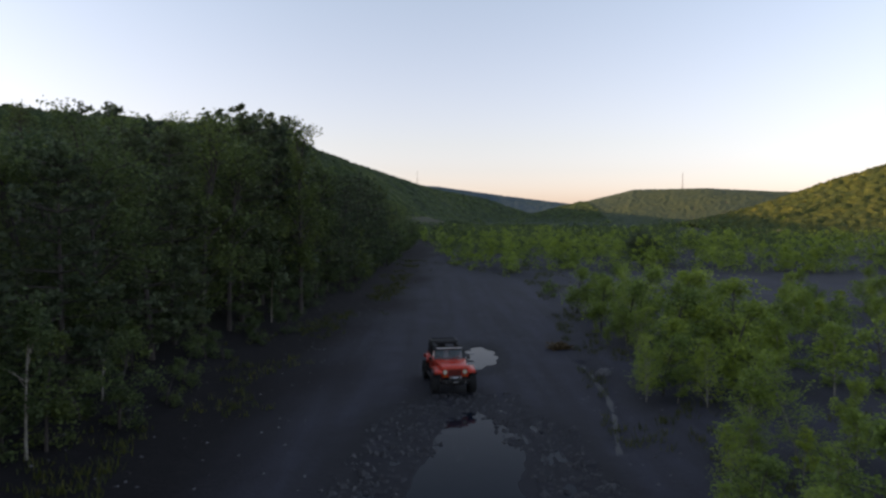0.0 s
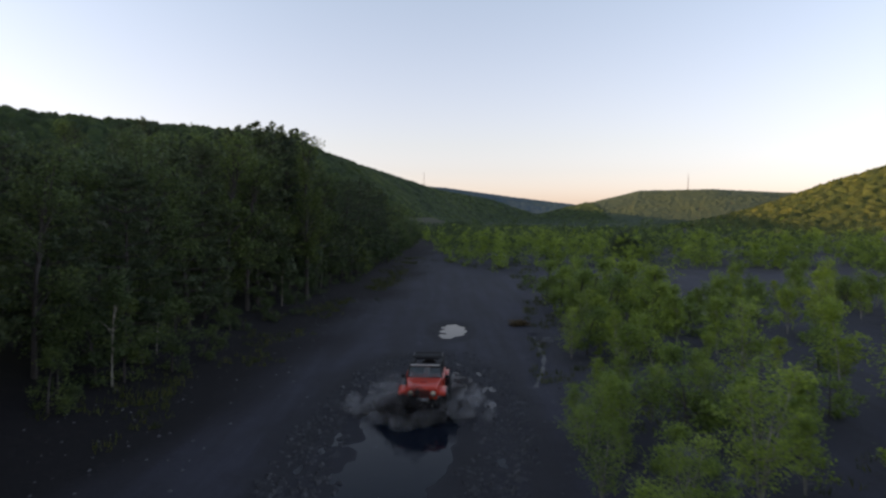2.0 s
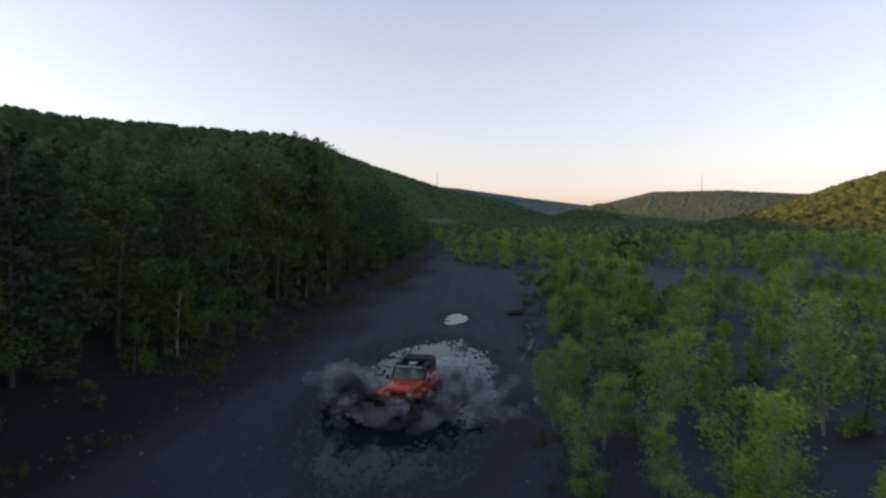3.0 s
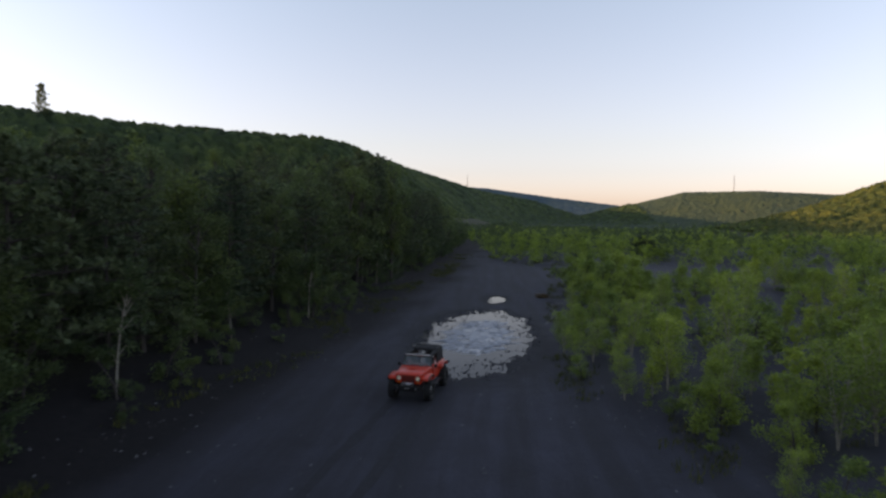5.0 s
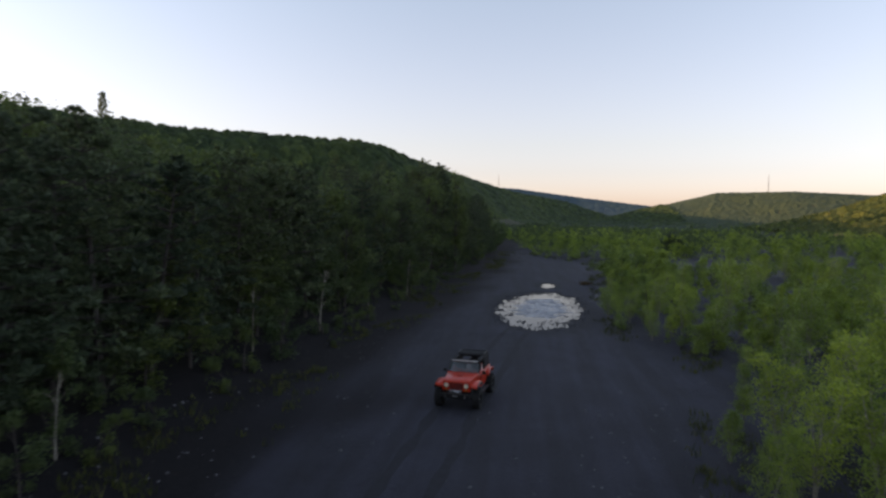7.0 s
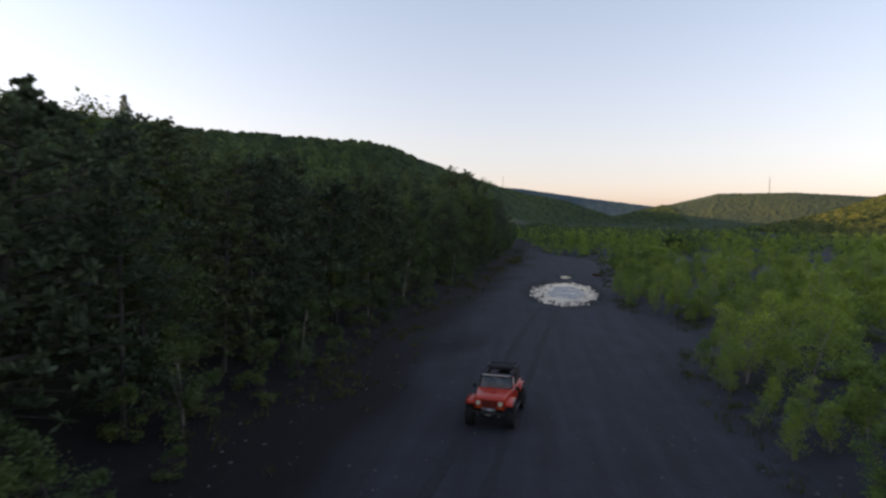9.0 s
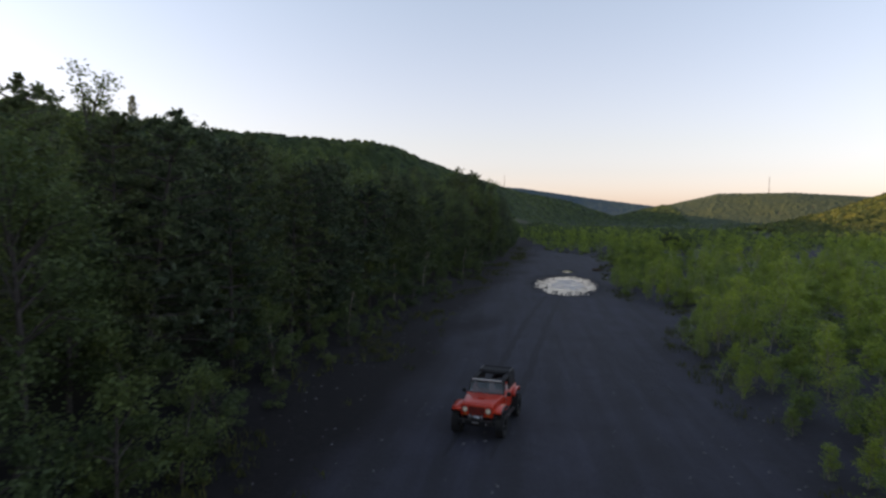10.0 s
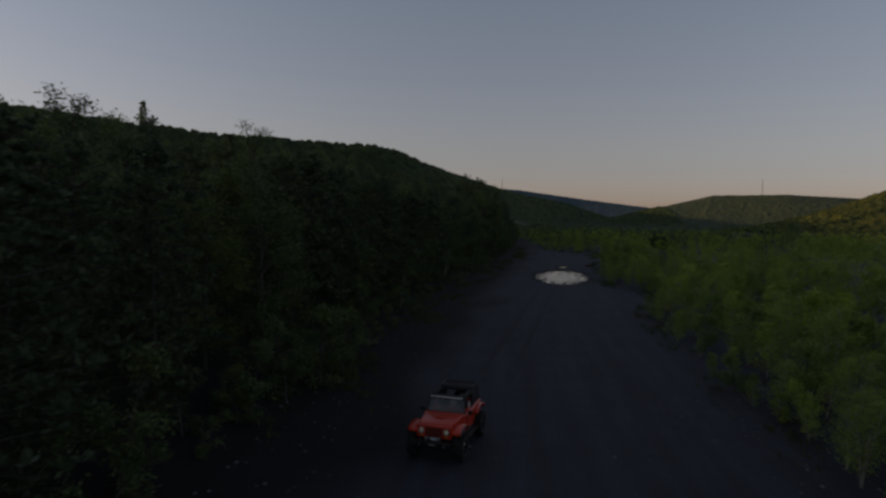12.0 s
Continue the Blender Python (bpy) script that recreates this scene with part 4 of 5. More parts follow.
def build_vehicle():
    car = tagged(new("off_road_vehicle"), "red open-top off-road vehicle on mud tyres", "car")
    f = AXLE_F
    # tub with sloping cowl
    bm = bmesh.new()
    box(bm, -0.72, 0.72, f + 0.95, AXLE_R + 0.55, 0.66, 1.20, 0.05)
    box(bm, -0.70, 0.70, f + 0.62, f + 1.0, 0.66, 1.26, 0.04)
    part("body", bm, RED, car, "glossy red tub", True)
    bm = bmesh.new()
    box(bm, -0.70, 0.70, f - 0.38, f + 0.82, 1.06, 1.29, 0.05)
    for v in bm.verts:
        u = (v.co.y - (f - 0.38)) / 1.18
        v.co.x *= 0.80 + 0.22 * u
        if v.co.z > 1.15:
            v.co.z += -0.05 + 0.07 * u + 0.035 * (1 - (v.co.x / 0.70) ** 2)
    part("hood", bm, RED, car, "glossy red bonnet", True)
    bm = bmesh.new()
    box(bm, -0.13, 0.13, f + 0.10, f + 0.40, 1.29, 1.33, 0.015)
    part("hood_scoop", bm, RED, car)
    # engine bay sides under the bonnet
    bm = bmesh.new()
    box(bm, -0.50, 0.50, f - 0.30, f + 0.70, 0.60, 1.04, 0.02)
    part("engine_bay", bm, BLACK, car)
    # grille with seven upright slots
    bm = bmesh.new()
    box(bm, -0.60, 0.60, f - 0.46, f - 0.36, 0.80, 1.22, 0.035)
    grille = part("grille", bm, RED, car, "red grille panel", True)
    for k in range(7):
        bm = bmesh.new()
        box(bm, -0.245 + 0.082 * k - 0.029, -0.245 + 0.082 * k + 0.029, f - 0.470, f - 0.44, 0.85, 1.15, 0.008)
        part("grille_slot", bm, BLACK, grille)
    for side in (-1, 1):
        bm = bmesh.new()
        lathe(bm, [(0.0, 0.115), (-0.03, 0.11), (-0.03, 0.095), (0.0, 0.09)], (side * 0.43, f - 0.46, 1.03), "Y", 24)
        part("headlamp_ring", bm, STEEL, grille)
        bm = bmesh.new()
        bmesh.ops.create_uvsphere(bm, u_segments=16, v_segments=8, radius=0.092)
        for v in bm.verts:
            v.co = Vector((v.co.x + side * 0.43, v.co.y * 0.35 + f - 0.462, v.co.z + 1.03))
        part("headlamp", bm, LENS, grille, "round clear headlamp", True)
        bm = bmesh.new()
        box(bm, side * 0.43 - 0.04, side * 0.43 + 0.04, f - 0.475, f - 0.45, 0.84, 0.89, 0.01)
        part("indicator", bm, AMBER, grille, "amber indicator")
        # front mudguard: flat top running back to the cowl
        bm = bmesh.new()
        x0, x1 = (0.56, 0.90) if side > 0 else (-0.90, -0.56)
        flare(bm, x0, x1, f, 0.52, 0.58, 44, 142, 0.06)
        part("front_fender", bm, RED, car, "red front mudguard", True)
        bm = bmesh.new()
        flare(bm, *((0.86, 0.95) if side > 0 else (-0.95, -0.86)), f, 0.505, 0.58, 40, 146, 0.03)
        part("fender_flare", bm, BLACK, car, "black wheel-arch trim", True)
        bm = bmesh.new()
        x0, x1 = (0.66, 0.88) if side > 0 else (-0.88, -0.66)
        flare(bm, x0, x1, AXLE_R, 0.52, 0.58, 36, 146, 0.06)
        part("rear_fender", bm, RED, car, "red rear mudguard", True)
        # half door, hinge gap and handle
        bm = bmesh.new()
        box(bm, *((0.715, 0.755) if side > 0 else (-0.755, -0.715)), f + 1.02, f + 1.95, 0.66, 1.18, 0.018)
        door = part("door", bm, RED, car, "red half door")
        bm = bmesh.new()
        box(bm, *((0.755, 0.785) if side > 0 else (-0.785, -0.755)), f + 1.78, f + 1.90, 1.04, 1.08, 0.008)
        part("door_handle", bm, BLACK, door)
        for z in (0.78, 1.08):
            bm = bmesh.new()
            box(bm, *((0.75, 0.775) if side > 0 else (-0.775, -0.75)), f + 0.98, f + 1.10, z - 0.02, z + 0.02, 0.006)
            part("hinge", bm, BLACK, door)
        bm = bmesh.new()
        box(bm, *((0.80, 0.92) if side > 0 else (-0.92, -0.80)), f + 0.75, AXLE_R - 0.65, 0.50, 0.56, 0.02)
        part("side_step", bm, BLACK, car, "black side step")
        # mirrors
        bm = bmesh.new()
        rod(bm, (side * 0.74, f + 0.98, 1.20), (side * 0.82, f + 0.94, 1.30), 0.015)
        box(bm, side * 0.87 - 0.07, side * 0.87 + 0.07, f + 0.90, f + 0.97, 1.24, 1.40, 0.025)
        part("mirror", bm, BLACK, car, "black door mirror")
        # roll cage and window surround
        bm = bmesh.new()
        rod(bm, (side * 0.66, f + 0.92, 1.24), (side * 0.60, f + 1.12, 1.70), 0.035)
        rod(bm, (side * 0.60, f + 1.12, 1.70), (side * 0.60, f + 2.05, 1.72), 0.035)
        rod(bm, (side * 0.66, f + 2.05, 0.95), (side * 0.60, f + 2.05, 1.72), 0.045)
        rod(bm, (side * 0.60, f + 2.05, 1.72), (side * 0.58, AXLE_R + 0.40, 1.68), 0.035)
        rod(bm, (side * 0.66, AXLE_R + 0.46, 1.1), (side * 0.58, AXLE_R + 0.40, 1.68), 0.04)
        part("roll_bar", bm, BLACK, car, "black padded roll bar")
        bm = bmesh.new()
        box(bm, *((0.60, 0.66) if side > 0 else (-0.66, -0.60)), f + 2.02, AXLE_R + 0.46, 1.18, 1.70, 0.02)
        part("side_curtain", bm, CLOTH, car, "black canvas rear side")
        # seats
        bm = bmesh.new()
        box(bm, side * 0.33 - 0.22, side * 0.33 + 0.22, f + 1.35, f + 1.85, 0.85, 1.05, 0.06)
        box(bm, side * 0.33 - 0.21, side * 0.33 + 0.21, f + 1.78, f + 1.92, 1.0, 1.50, 0.06)
        part("seat", bm, CLOTH, car, "black seat", True)
    # windscreen frame and glass
    frame_bm = bmesh.new()
    a, b = Vector((0, f + 0.86, 1.27)), Vector((0, f + 1.08, 1.70))
    for side in (-1, 1):
        rod(frame_bm, (side * 0.68, a.y, a.z), (side * 0.63, b.y, b.z), 0.035)
    rod(frame_bm, (-0.68, a.y, a.z), (0.68, a.y, a.z), 0.035)
    rod(frame_bm, (-0.64, b.y, b.z), (0.64, b.y, b.z), 0.04)
    screen = part("windscreen_frame", frame_bm, BLACK, car)
    bm = bmesh.new()
    vs = [bm.verts.new(p) for p in ((-0.66, a.y, a.z + 0.02), (0.66, a.y, a.z + 0.02), (0.62, b.y, b.z - 0.02), (-0.62, b.y, b.z - 0.02))]
    face = bm.faces.new(vs)
    up = bmesh.ops.extrude_face_region(bm, geom=[face])["geom"]
    for v in up:
        if isinstance(v, bmesh.types.BMVert):
            v.co.y -= 0.006
    glass = part("windscreen", bm, GLASS, screen, "clear flat windscreen")
    for x in (-0.3, 0.25):
        bm = bmesh.new()
        rod(bm, (x, a.y - 0.01, a.z + 0.02), (x - 0.26, a.y + 0.10, a.z + 0.24), 0.008)
        part("wiper", bm, BLACK, screen)
    bm = bmesh.new()
    box(bm, -0.62, 0.62, b.y - 0.10, b.y - 0.03, b.z + 0.03, b.z + 0.09, 0.012)
    bar = part("light_bar", bm, BLACK, car, "slim lamp bar above the windscreen")
    bm = bmesh.new()
    box(bm, -0.58, 0.58, b.y - 0.112, b.y - 0.098, b.z + 0.042, b.z + 0.078, 0.005)
    part("lamp_strip", bm, STRIP, bar)
    # dash, steering wheel
    bm = bmesh.new()
    box(bm, -0.64, 0.64, f + 0.92, f + 1.12, 1.05, 1.22, 0.04)
    part("dashboard", bm, BLACK, car, smooth=True)
    bm = bmesh.new()
    bmesh.ops.create_circle(bm, segments=20, radius=0.18)
    ring = [v.co.copy() for v in bm.verts]
    bm.free()
    bm = bmesh.new()
    tilt = Matrix.Translation((0.33, f + 1.25, 1.2)) @ Matrix.Rotation(radians(60), 4, "X")
    for k in range(20):
        rod(bm, tilt @ ring[k], tilt @ ring[(k + 1) % 20], 0.014, sides=6)
    rod(bm, tilt @ Vector((-0.17, 0, 0)), tilt @ Vector((0.17, 0, 0)), 0.012, sides=6)
    part("steering_wheel", bm, BLACK, car)
    # canvas top: strip behind the windscreen, open hole, folded rear
    bm = bmesh.new()
    box(bm, -0.64, 0.64, b.y, b.y + 0.26, b.z + 0.0, b.z + 0.06, 0.02)
    part("top_header", bm, CLOTH, car, "black canvas header")
    for side in (-1, 1):
        bm = bmesh.new()
        box(bm, *((0.48, 0.64) if side > 0 else (-0.64, -0.48)), b.y + 0.24, AXLE_R + 0.42, b.z + 0.02, b.z + 0.09, 0.02)
        part("top_rail", bm, CLOTH, car, "black canvas side rail")
    bm = bmesh.new()
    box(bm, -0.62, 0.62, f + 2.1, AXLE_R + 0.44, b.z + 0.02, b.z + 0.12, 0.04)
    part("folded_top", bm, CLOTH, car, "folded black canvas top")
    bm = bmesh.new()
    for y, z in ((f + 2.2, b.z + 0.15), (AXLE_R + 0.30, b.z + 0.15)):
        rod(bm, (-0.60, y, z), (0.60, y, z), 0.022)
    for side in (-1, 1):
        rod(bm, (side * 0.60, f + 2.2, b.z + 0.15), (side * 0.60, AXLE_R + 0.30, b.z + 0.15), 0.022)
        rod(bm, (side * 0.60, f + 2.3, b.z + 0.06), (side * 0.60, f + 2.3, b.z + 0.15), 0.018)
        rod(bm, (side * 0.60, AXLE_R + 0.2, b.z + 0.06), (side * 0.60, AXLE_R + 0.2, b.z + 0.15), 0.018)
    part("roof_rack", bm, BLACK, car, "black tube roof rack")
    # bumpers, winch, hooks, chassis
    bm = bmesh.new()
    box(bm, -0.62, 0.62, f - 0.66, f - 0.50, 0.56, 0.74, 0.03)
    box(bm, -0.36, 0.36, f - 0.62, f - 0.40, 0.50, 0.60, 0.02)
    bumper = part("front_bumper", bm, BLACK, car, "black steel winch bumper")
    bm = bmesh.new()
    rod(bm, (-0.17, f - 0.58, 0.80), (0.17, f - 0.58, 0.80), 0.075, sides=14)
    box(bm, -0.27, -0.17, f - 0.66, f - 0.50, 0.73, 0.88, 0.02)
    box(bm, 0.17, 0.27, f - 0.66, f - 0.50, 0.73, 0.88, 0.02)
    part("winch", bm, STEEL, bumper, "winch with steel rope", True)
    bm = bmesh.new()
    box(bm, -0.12, 0.12, f - 0.70, f - 0.66, 0.61, 0.67, 0.015)
    part("fairlead", bm, STEEL, bumper, "pale roller fairlead")
    for side in (-1, 1):
        bm = bmesh.new()
        rod(bm, (side * 0.42, f - 0.64, 0.60), (side * 0.42, f - 0.74, 0.63), 0.025)
        rod(bm, (side * 0.42, f - 0.74, 0.63), (side * 0.42, f - 0.74, 0.70), 0.022)
        part("tow_hook", bm, STEEL, bumper)
    bm = bmesh.new()
    box(bm, -0.70, 0.70, AXLE_R + 0.56, AXLE_R + 0.68, 0.56, 0.72, 0.03)
    part("rear_bumper", bm, BLACK, car)
    bm = bmesh.new()
    for side in (-1, 1):
        box(bm, side * 0.38 - 0.05, side * 0.38 + 0.05, f - 0.45, AXLE_R + 0.55, 0.48, 0.62, 0.02)
    for y in (AXLE_F, AXLE_R):
        rod(bm, (-0.70, y, WHEEL_R), (0.70, y, WHEEL_R), 0.055)
        bmesh.ops.create_uvsphere(bm, u_segments=12, v_segments=8, radius=0.15, matrix=Matrix.Translation((0.12, y, WHEEL_R)))
    part("chassis", bm, BLACK, car)
    bm = bmesh.new()
    lathe(bm, [(-0.13, 0.2), (-0.14, 0.34), (-0.1, 0.40), (0.1, 0.40), (0.14, 0.34), (0.13, 0.2)], (0, AXLE_R + 0.72, 1.10), "Y", 28)
    part("spare_tyre", bm, RUBBER, car)
    wheels = [build_wheel(car, x * TRACK / 2, y) for x in (-1, 1) for y in (AXLE_F, AXLE_R)]
    return car, wheels


STRIP = plain("lamp_strip_lens", (0.72, 0.72, 0.70), 0.25, 0, 30, 0.1)
AMBER = plain("amber_lens", (0.6, 0.2, 0.02), 0.3)
vehicle, wheels = build_vehicle()

# front axle's way: seconds, x, y, heading (degrees; plus turns the nose to +x)
DRIVE = [(0, 0.45, 26.05, 9), (0.5, 0.68, 23.55, 7), (1, 0.78, 20.85, 4), (1.5, 0.78, 18.15, 1), (2, 0.80, 15.25, -3), (2.5, 0.58, 12.3, -8), (3, 0.15, 9.4, -11),
         (3.5, -0.42, 6.65, -12), (4, -1.02, 3.9, -11), (4.5, -1.6, 1.2, -10), (5, -2.13, -1.65, -10), (5.5, -2.58, -5.35, -9), (6, -3.06, -9.2, -9), (6.5, -3.51, -13.25, -9), (7, -4.05, -17.05, -9), (8, -4.83, -24.85, -8),
         (9, -5.6, -32.55, -8), (9.5, -6.06, -36.55, -10), (10, -6.59, -40.65, -11), (10.5, -7.14, -44.55, -11), (11, -7.62, -48.45, -10), (11.5, -8.08, -52.35, -10), (12, -8.63, -56.45, -10)]


def drive_pose(x, y, turn):
    a = radians(turn)
    cx, cy = x - math.sin(a) * BASE / 2, y + math.cos(a) * BASE / 2
    dip = -0.06 * max(0.0, min(1.0, 1.3 - math.hypot((cx - 0.75) / 3, (cy - 14.2) / 10.6)) / 0.4 if abs(cy - 14.2) < 14 else 0.0)
    return pose(cx, cy, max(-0.09, dip) + 0.0, 0, 0, turn)


# ---------- spray thrown up from the puddle ----------
def mist(name, colour, thick):
    """Fine water mist: patchy and mostly clear."""
    m, tree, bsdf = material(name, 0.9)
    bsdf.inputs["Base Color"].default_value = (*colour, 1)
    bsdf.inputs["Specular IOR Level"].default_value = 0.1
    fog = tree.nodes.new("ShaderNodeBsdfTranslucent")
    fog.inputs[0].default_value = (*colour, 1)
    body = tree.nodes.new("ShaderNodeMixShader")
    tree.links.new(bsdf.outputs[0], body.inputs[1])
    tree.links.new(fog.outputs[0], body.inputs[2])
    through_it = tree.nodes.new("ShaderNodeBsdfTransparent")
    mix = tree.nodes.new("ShaderNodeMixShader")
    tree.links.new(ramp(tree, noisy(tree, 6.0, 7, 0.75), [(0.42, (0, 0, 0)), (0.70, (thick, thick, thick))]), mix.inputs[0])
    tree.links.new(through_it.outputs[0], mix.inputs[1])
    tree.links.new(body.outputs[0], mix.inputs[2])
    tree.links.new(mix.outputs[0], tree.nodes["Material Output"].inputs["Surface"])
    return m


SPRAY = mist("muddy_spray", (0.56, 0.55, 0.56), 0.34)
MUD_DROP = mist("mud_spray", (0.085, 0.075, 0.073), 0.5)


def drop_cloud(seed, puffs, count, reach, size, mat=None):
    """A burst: lumps of fine mist with droplets round them."""
    rng = np.random.default_rng(seed)
    bm = bmesh.new()
    for k in range(puffs):
        at = Vector(rng.normal(0, 1, 3) * np.array(reach) * 0.4)
        r = rng.uniform(0.14, 0.42)
        made = bmesh.ops.create_icosphere(bm, subdivisions=2, radius=r, matrix=Matrix.Translation(at))["verts"]
        for v in made:
            d = v.co - at
            v.co = at + d * (1 + 0.9 * noise.noise(v.co * 3.1 + Vector((seed, k, 0))))
            v.co.z = at.z + (v.co.z - at.z) * 0.75
    base = [v.co[:] for v in bm.verts]
    bm.verts.index_update()
    faces = [tuple(v.index for v in f.verts) for f in bm.faces]
    bm.free()
    p = rng.normal(0, 1, (count, 3)) * np.array(reach) * 0.5
    shape = np.array([(0, 0, 1.6), (1, 0, -0.5), (-0.5, 0.87, -0.5), (-0.5, -0.87, -0.5)])
    s = size * rng.uniform(0.4, 1.5, count) ** 1.5
    v = (p[:, None, :] + shape[None] * s[:, None, None]).reshape(-1, 3)
    for k in range(count):
        o = len(base) + 4 * k
        faces += [(o, o + 1, o + 2), (o, o + 2, o + 3), (o, o + 3, o + 1), (o + 3, o + 2, o + 1)]
    me = bpy.data.meshes.new("spray")
    me.from_pydata(base + v.tolist(), [], faces)
    me.polygons.foreach_set("use_smooth", [True] * len(me.polygons))
    me.materials.append(mat or SPRAY)
    return me


splash = tagged(new("splash"), "grey muddy water thrown up by the wheels", "splash")
BURSTS = []                                     # (object, start, place, speed)


def build_spray():
    rng = np.random.default_rng(77)
    clouds = [drop_cloud(80 + k, 12, 380, (1.45, 1.2, 0.9), 0.013) for k in range(4)] + [drop_cloud(90 + k, 4, 120, (0.6, 0.6, 0.5), 0.018) for k in range(3)]
    muds = [drop_cloud(95 + k, 9, 260, (1.1, 0.9, 0.7), 0.016, MUD_DROP) for k in range(3)]
    times = [d[0] for d in DRIVE]
    t = 0.62
    while t < 3.2:
        x, y, turn = (float(np.interp(t, times, [d[k] for d in DRIVE])) for k in (1, 2, 3))
        force = min(1.0, 0.3 + 0.55 * (t - 0.6))
        for side in (-1, 1):
            dark = (t > 2.55 and side < 0 and rng.random() < 0.65) or rng.random() < 0.1
            kinds = muds if dark else clouds
            ob = new("spray", kinds[int(rng.integers(0, len(kinds)))])
            ob.parent = splash
            tagged(ob, kind="stuff")
            out = side * rng.uniform(1.0, 4.2) * force * (1.15 if side > 0 else 1.0)
            BURSTS.append((ob, t, (x + side * rng.uniform(0.6, 1.0), y - 0.3 + rng.uniform(-0.2, 0.3)), (out + math.sin(radians(turn)) * 3, -rng.uniform(3.0, 5.6), rng.uniform(2.6, 5.6) * force), rng.uniform(0, 360)))
        for k in range(2):
            kinds = muds if rng.random() < 0.35 else clouds
            ob = new("spray", kinds[int(rng.integers(0, len(kinds)))])
            ob.parent = splash
            tagged(ob, kind="stuff")
            BURSTS.append((ob, t, (x + rng.uniform(-0.8, 0.8), y - 0.6), (rng.uniform(-1.0, 1.0), -rng.uniform(4.8, 6.4), rng.uniform(2.2, 4.6) * force), rng.uniform(0, 360)))
        t += 0.075


build_spray()


# ---------- waves left rolling in the puddle ----------
waves = tagged(new("puddle_waves"), "low muddy waves rolling across the puddle", "waves")
WAVES = []                                      # (object, start, place, turn, drift)


def froth_material():
    """Churned water with streaks of pale froth drawn out along the crests."""
    m, tree, bsdf = material("frothy_water", 0.3)
    froth = ramp(tree, noisy(tree, 2.6, 6, 0.7, (0.6, 2.2, 1.0)), [(0.38, (0.018, 0.022, 0.030)), (0.60, (0.25, 0.28, 0.33))])
    tree.links.new(froth, bsdf.inputs["Base Color"])
    return m


WAVE_WATER = froth_material()


def wave_mesh(seed):
    """One low crest, bowed and tapering at both ends."""
    rng = np.random.default_rng(seed)
    long, wide, high, bow = rng.uniform(0.9, 2.4), rng.uniform(0.10, 0.30), rng.uniform(0.03, 0.06), rng.uniform(-0.35, 0.35)
    n, verts, faces = 12, [], []
    for k in range(n + 1):
        u = k / n * 2 - 1
        s = max(0.04, 1 - u * u)
        mid = bow * (1 - u * u) + 0.09 * noise.noise(Vector((u * 2.5, seed, 0)))
        for v, h in ((-1, -0.03), (-0.35, 0.7 * high * s), (0.1, high * s), (0.5, 0.45 * high * s), (1, -0.03)):
            verts.append((u * long / 2, mid + v * wide * (0.35 + 0.65 * s), h))
    for k in range(n):
        for j in range(4):
            o = 5 * k + j
            faces.append((o, o + 5, o + 6, o + 1))
    me = bpy.data.meshes.new("wave")
    me.from_pydata(verts, [], faces)
    me.polygons.foreach_set("use_smooth", [True] * len(me.polygons))
    me.materials.append(WAVE_WATER)
    return me


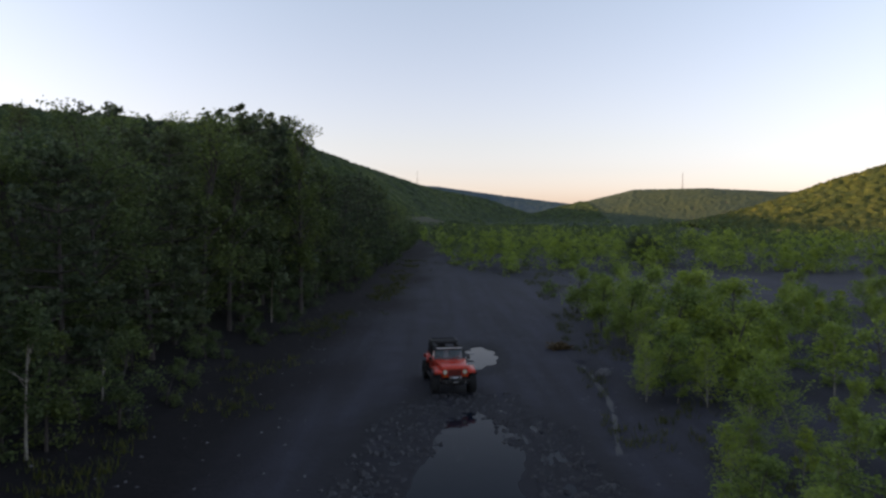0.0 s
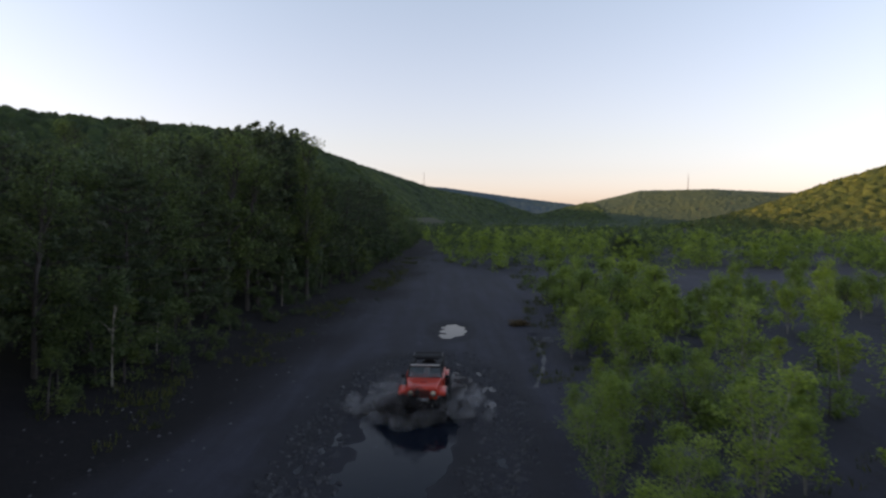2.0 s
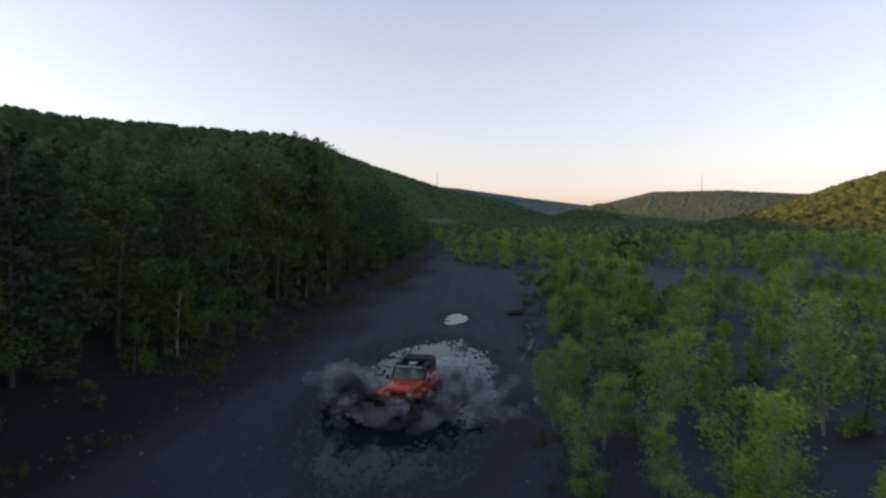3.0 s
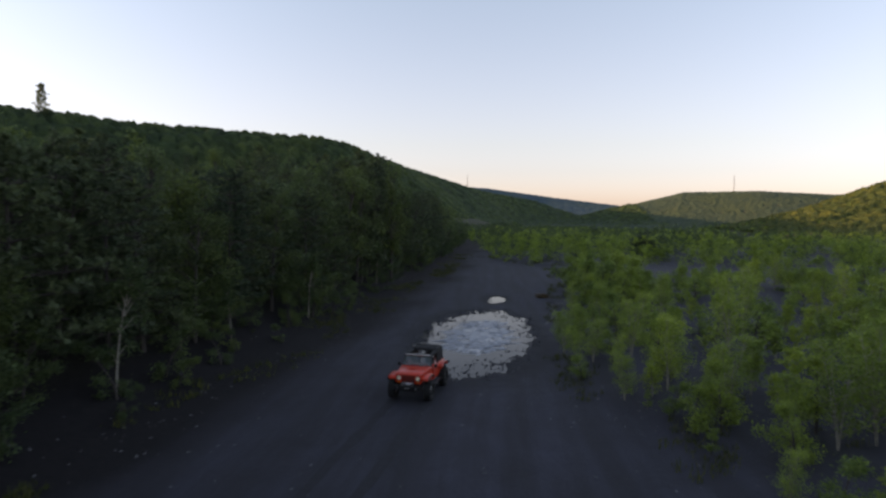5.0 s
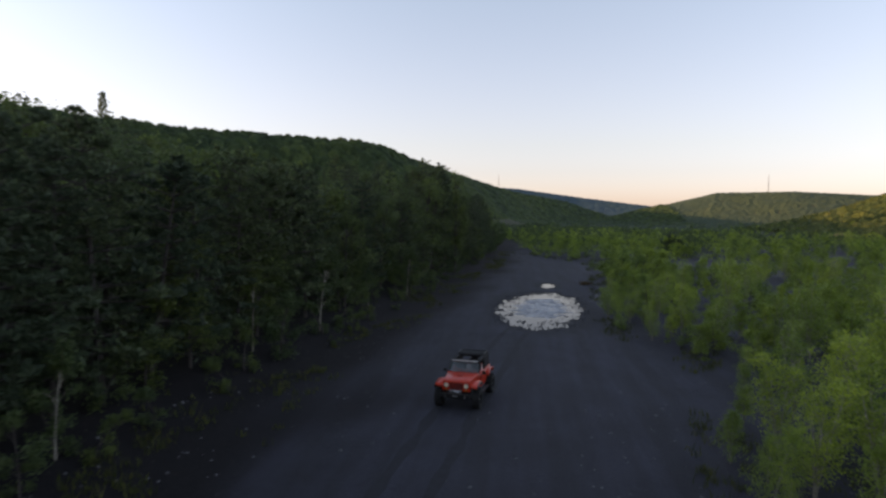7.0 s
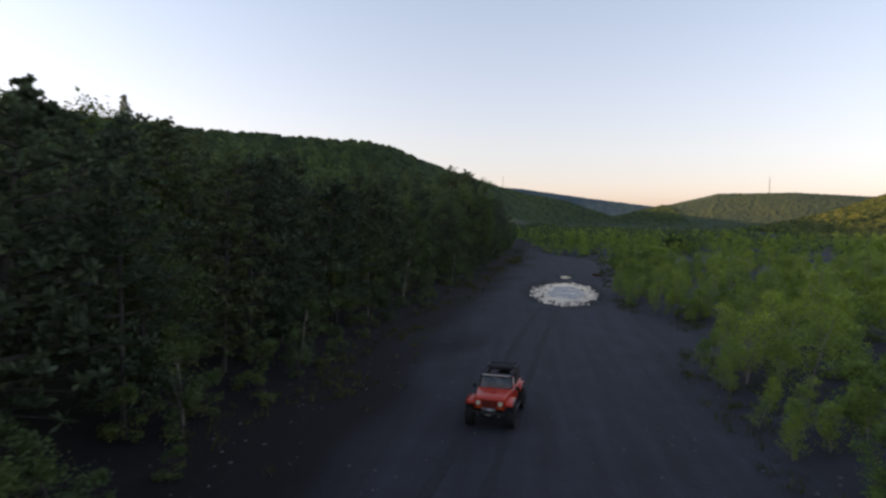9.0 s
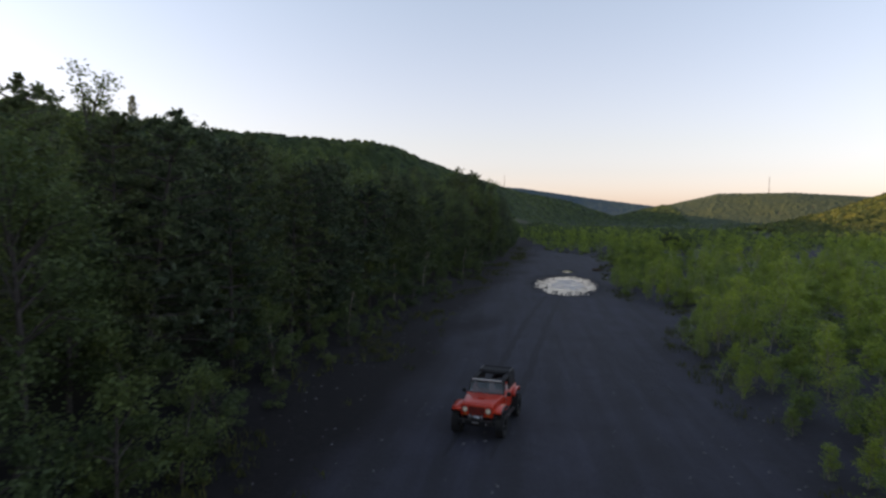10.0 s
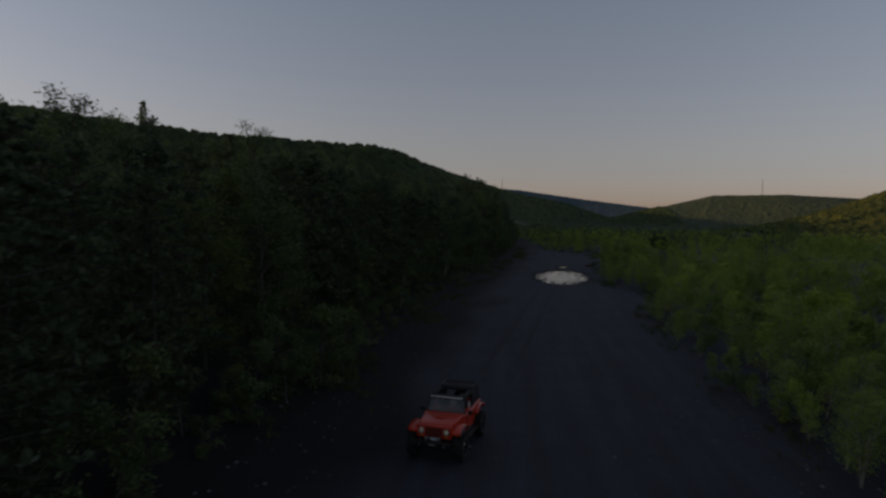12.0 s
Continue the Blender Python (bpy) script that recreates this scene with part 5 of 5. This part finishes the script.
def build_waves():
    rng = np.random.default_rng(51)
    shapes = [wave_mesh(k) for k in range(9)]
    made = 0
    times, way = [d[0] for d in DRIVE], [-d[2] for d in DRIVE]
    while made < 230:
        x, y = rng.uniform(-3.2, 4.6), rng.uniform(3.5, 24.5)
        if math.hypot((x - 0.6 - SKEW * (y - 13.9)) / 3.7, (y - 13.9) / 11.0) > 0.55:
            continue
        ob = new("wave", shapes[int(rng.integers(0, 9))])
        ob.parent = waves
        start = float(np.interp(-(y - 2.2), way, times)) + rng.uniform(0.1, 0.6)
        turn = rng.normal(22, 20) + (90 if rng.random() < 0.12 else 0)
        WAVES.append((ob, start, (x, y), turn, (rng.uniform(-0.05, 0.07), rng.uniform(-0.1, 0.1))))
        made += 1


build_waves()


def motions():
    for ob, t0, (x, y), turn, (vx, vy) in WAVES:
        low = pose(x, y, -0.30, 0, 0, turn)
        rows = [(0, low), (t0, low), (t0 + 0.7, pose(x, y, -0.085, 0, 0, turn)), (max(t0 + 1.5, 4.3), pose(x + vx, y + vy, -0.024, 0, 0, turn)),
                (8.0, pose(x + 4 * vx, y + 4 * vy, -0.045, 0, 0, turn)), (12.0, pose(x + 6 * vx, y + 6 * vy, -0.08, 0, 0, turn))]
        walk(ob, rows)
    main = pools["main"]
    px, py = main.location.x, main.location.y
    walk(main, [(t, pose(px, py, z)) for t, z in ((0, -0.085), (2.0, -0.085), (3.0, -0.055), (4.2, -0.026), (6.0, -0.026), (9.0, -0.030), (12.0, -0.032))])
    for ob, t0, (x, y), (vx, vy, vz), turn in BURSTS:
        life = 2 * vz / 9.81 + 0.25
        under = pose(x, y, -0.9, 0, 0, turn)
        rows = [(0, under), (t0 - 0.034, under)]
        for k in range(7):
            u = life * k / 6
            rows.append((t0 + u, pose(x + vx * u, y + vy * u, -0.25 + vz * 1.12 * u - 4.9 * u * u, 0, 0, turn)))
        rest = pose(x + vx * life, y + vy * life, -1.0, 0, 0, turn)
        walk(ob, rows + [(t0 + life + 0.15, rest), (12, rest)])
    walk(vehicle, [(t, drive_pose(x, y, a)) for t, x, y, a in DRIVE])
    gone = [0.0]
    for (t0, x0, y0, a0), (t1, x1, y1, a1) in zip(DRIVE, DRIVE[1:]):
        gone.append(gone[-1] + math.hypot(x1 - x0, y1 - y0))
    times = [d[0] for d in DRIVE]
    for w in wheels:
        at = w.location.copy()
        rows = []
        for k in range(181):
            t = k / 15
            rows.append((t, pose(*at, math.degrees(float(np.interp(t, times, gone)) / WHEEL_R), 0, 0)))
        walk(w, rows)


motions()
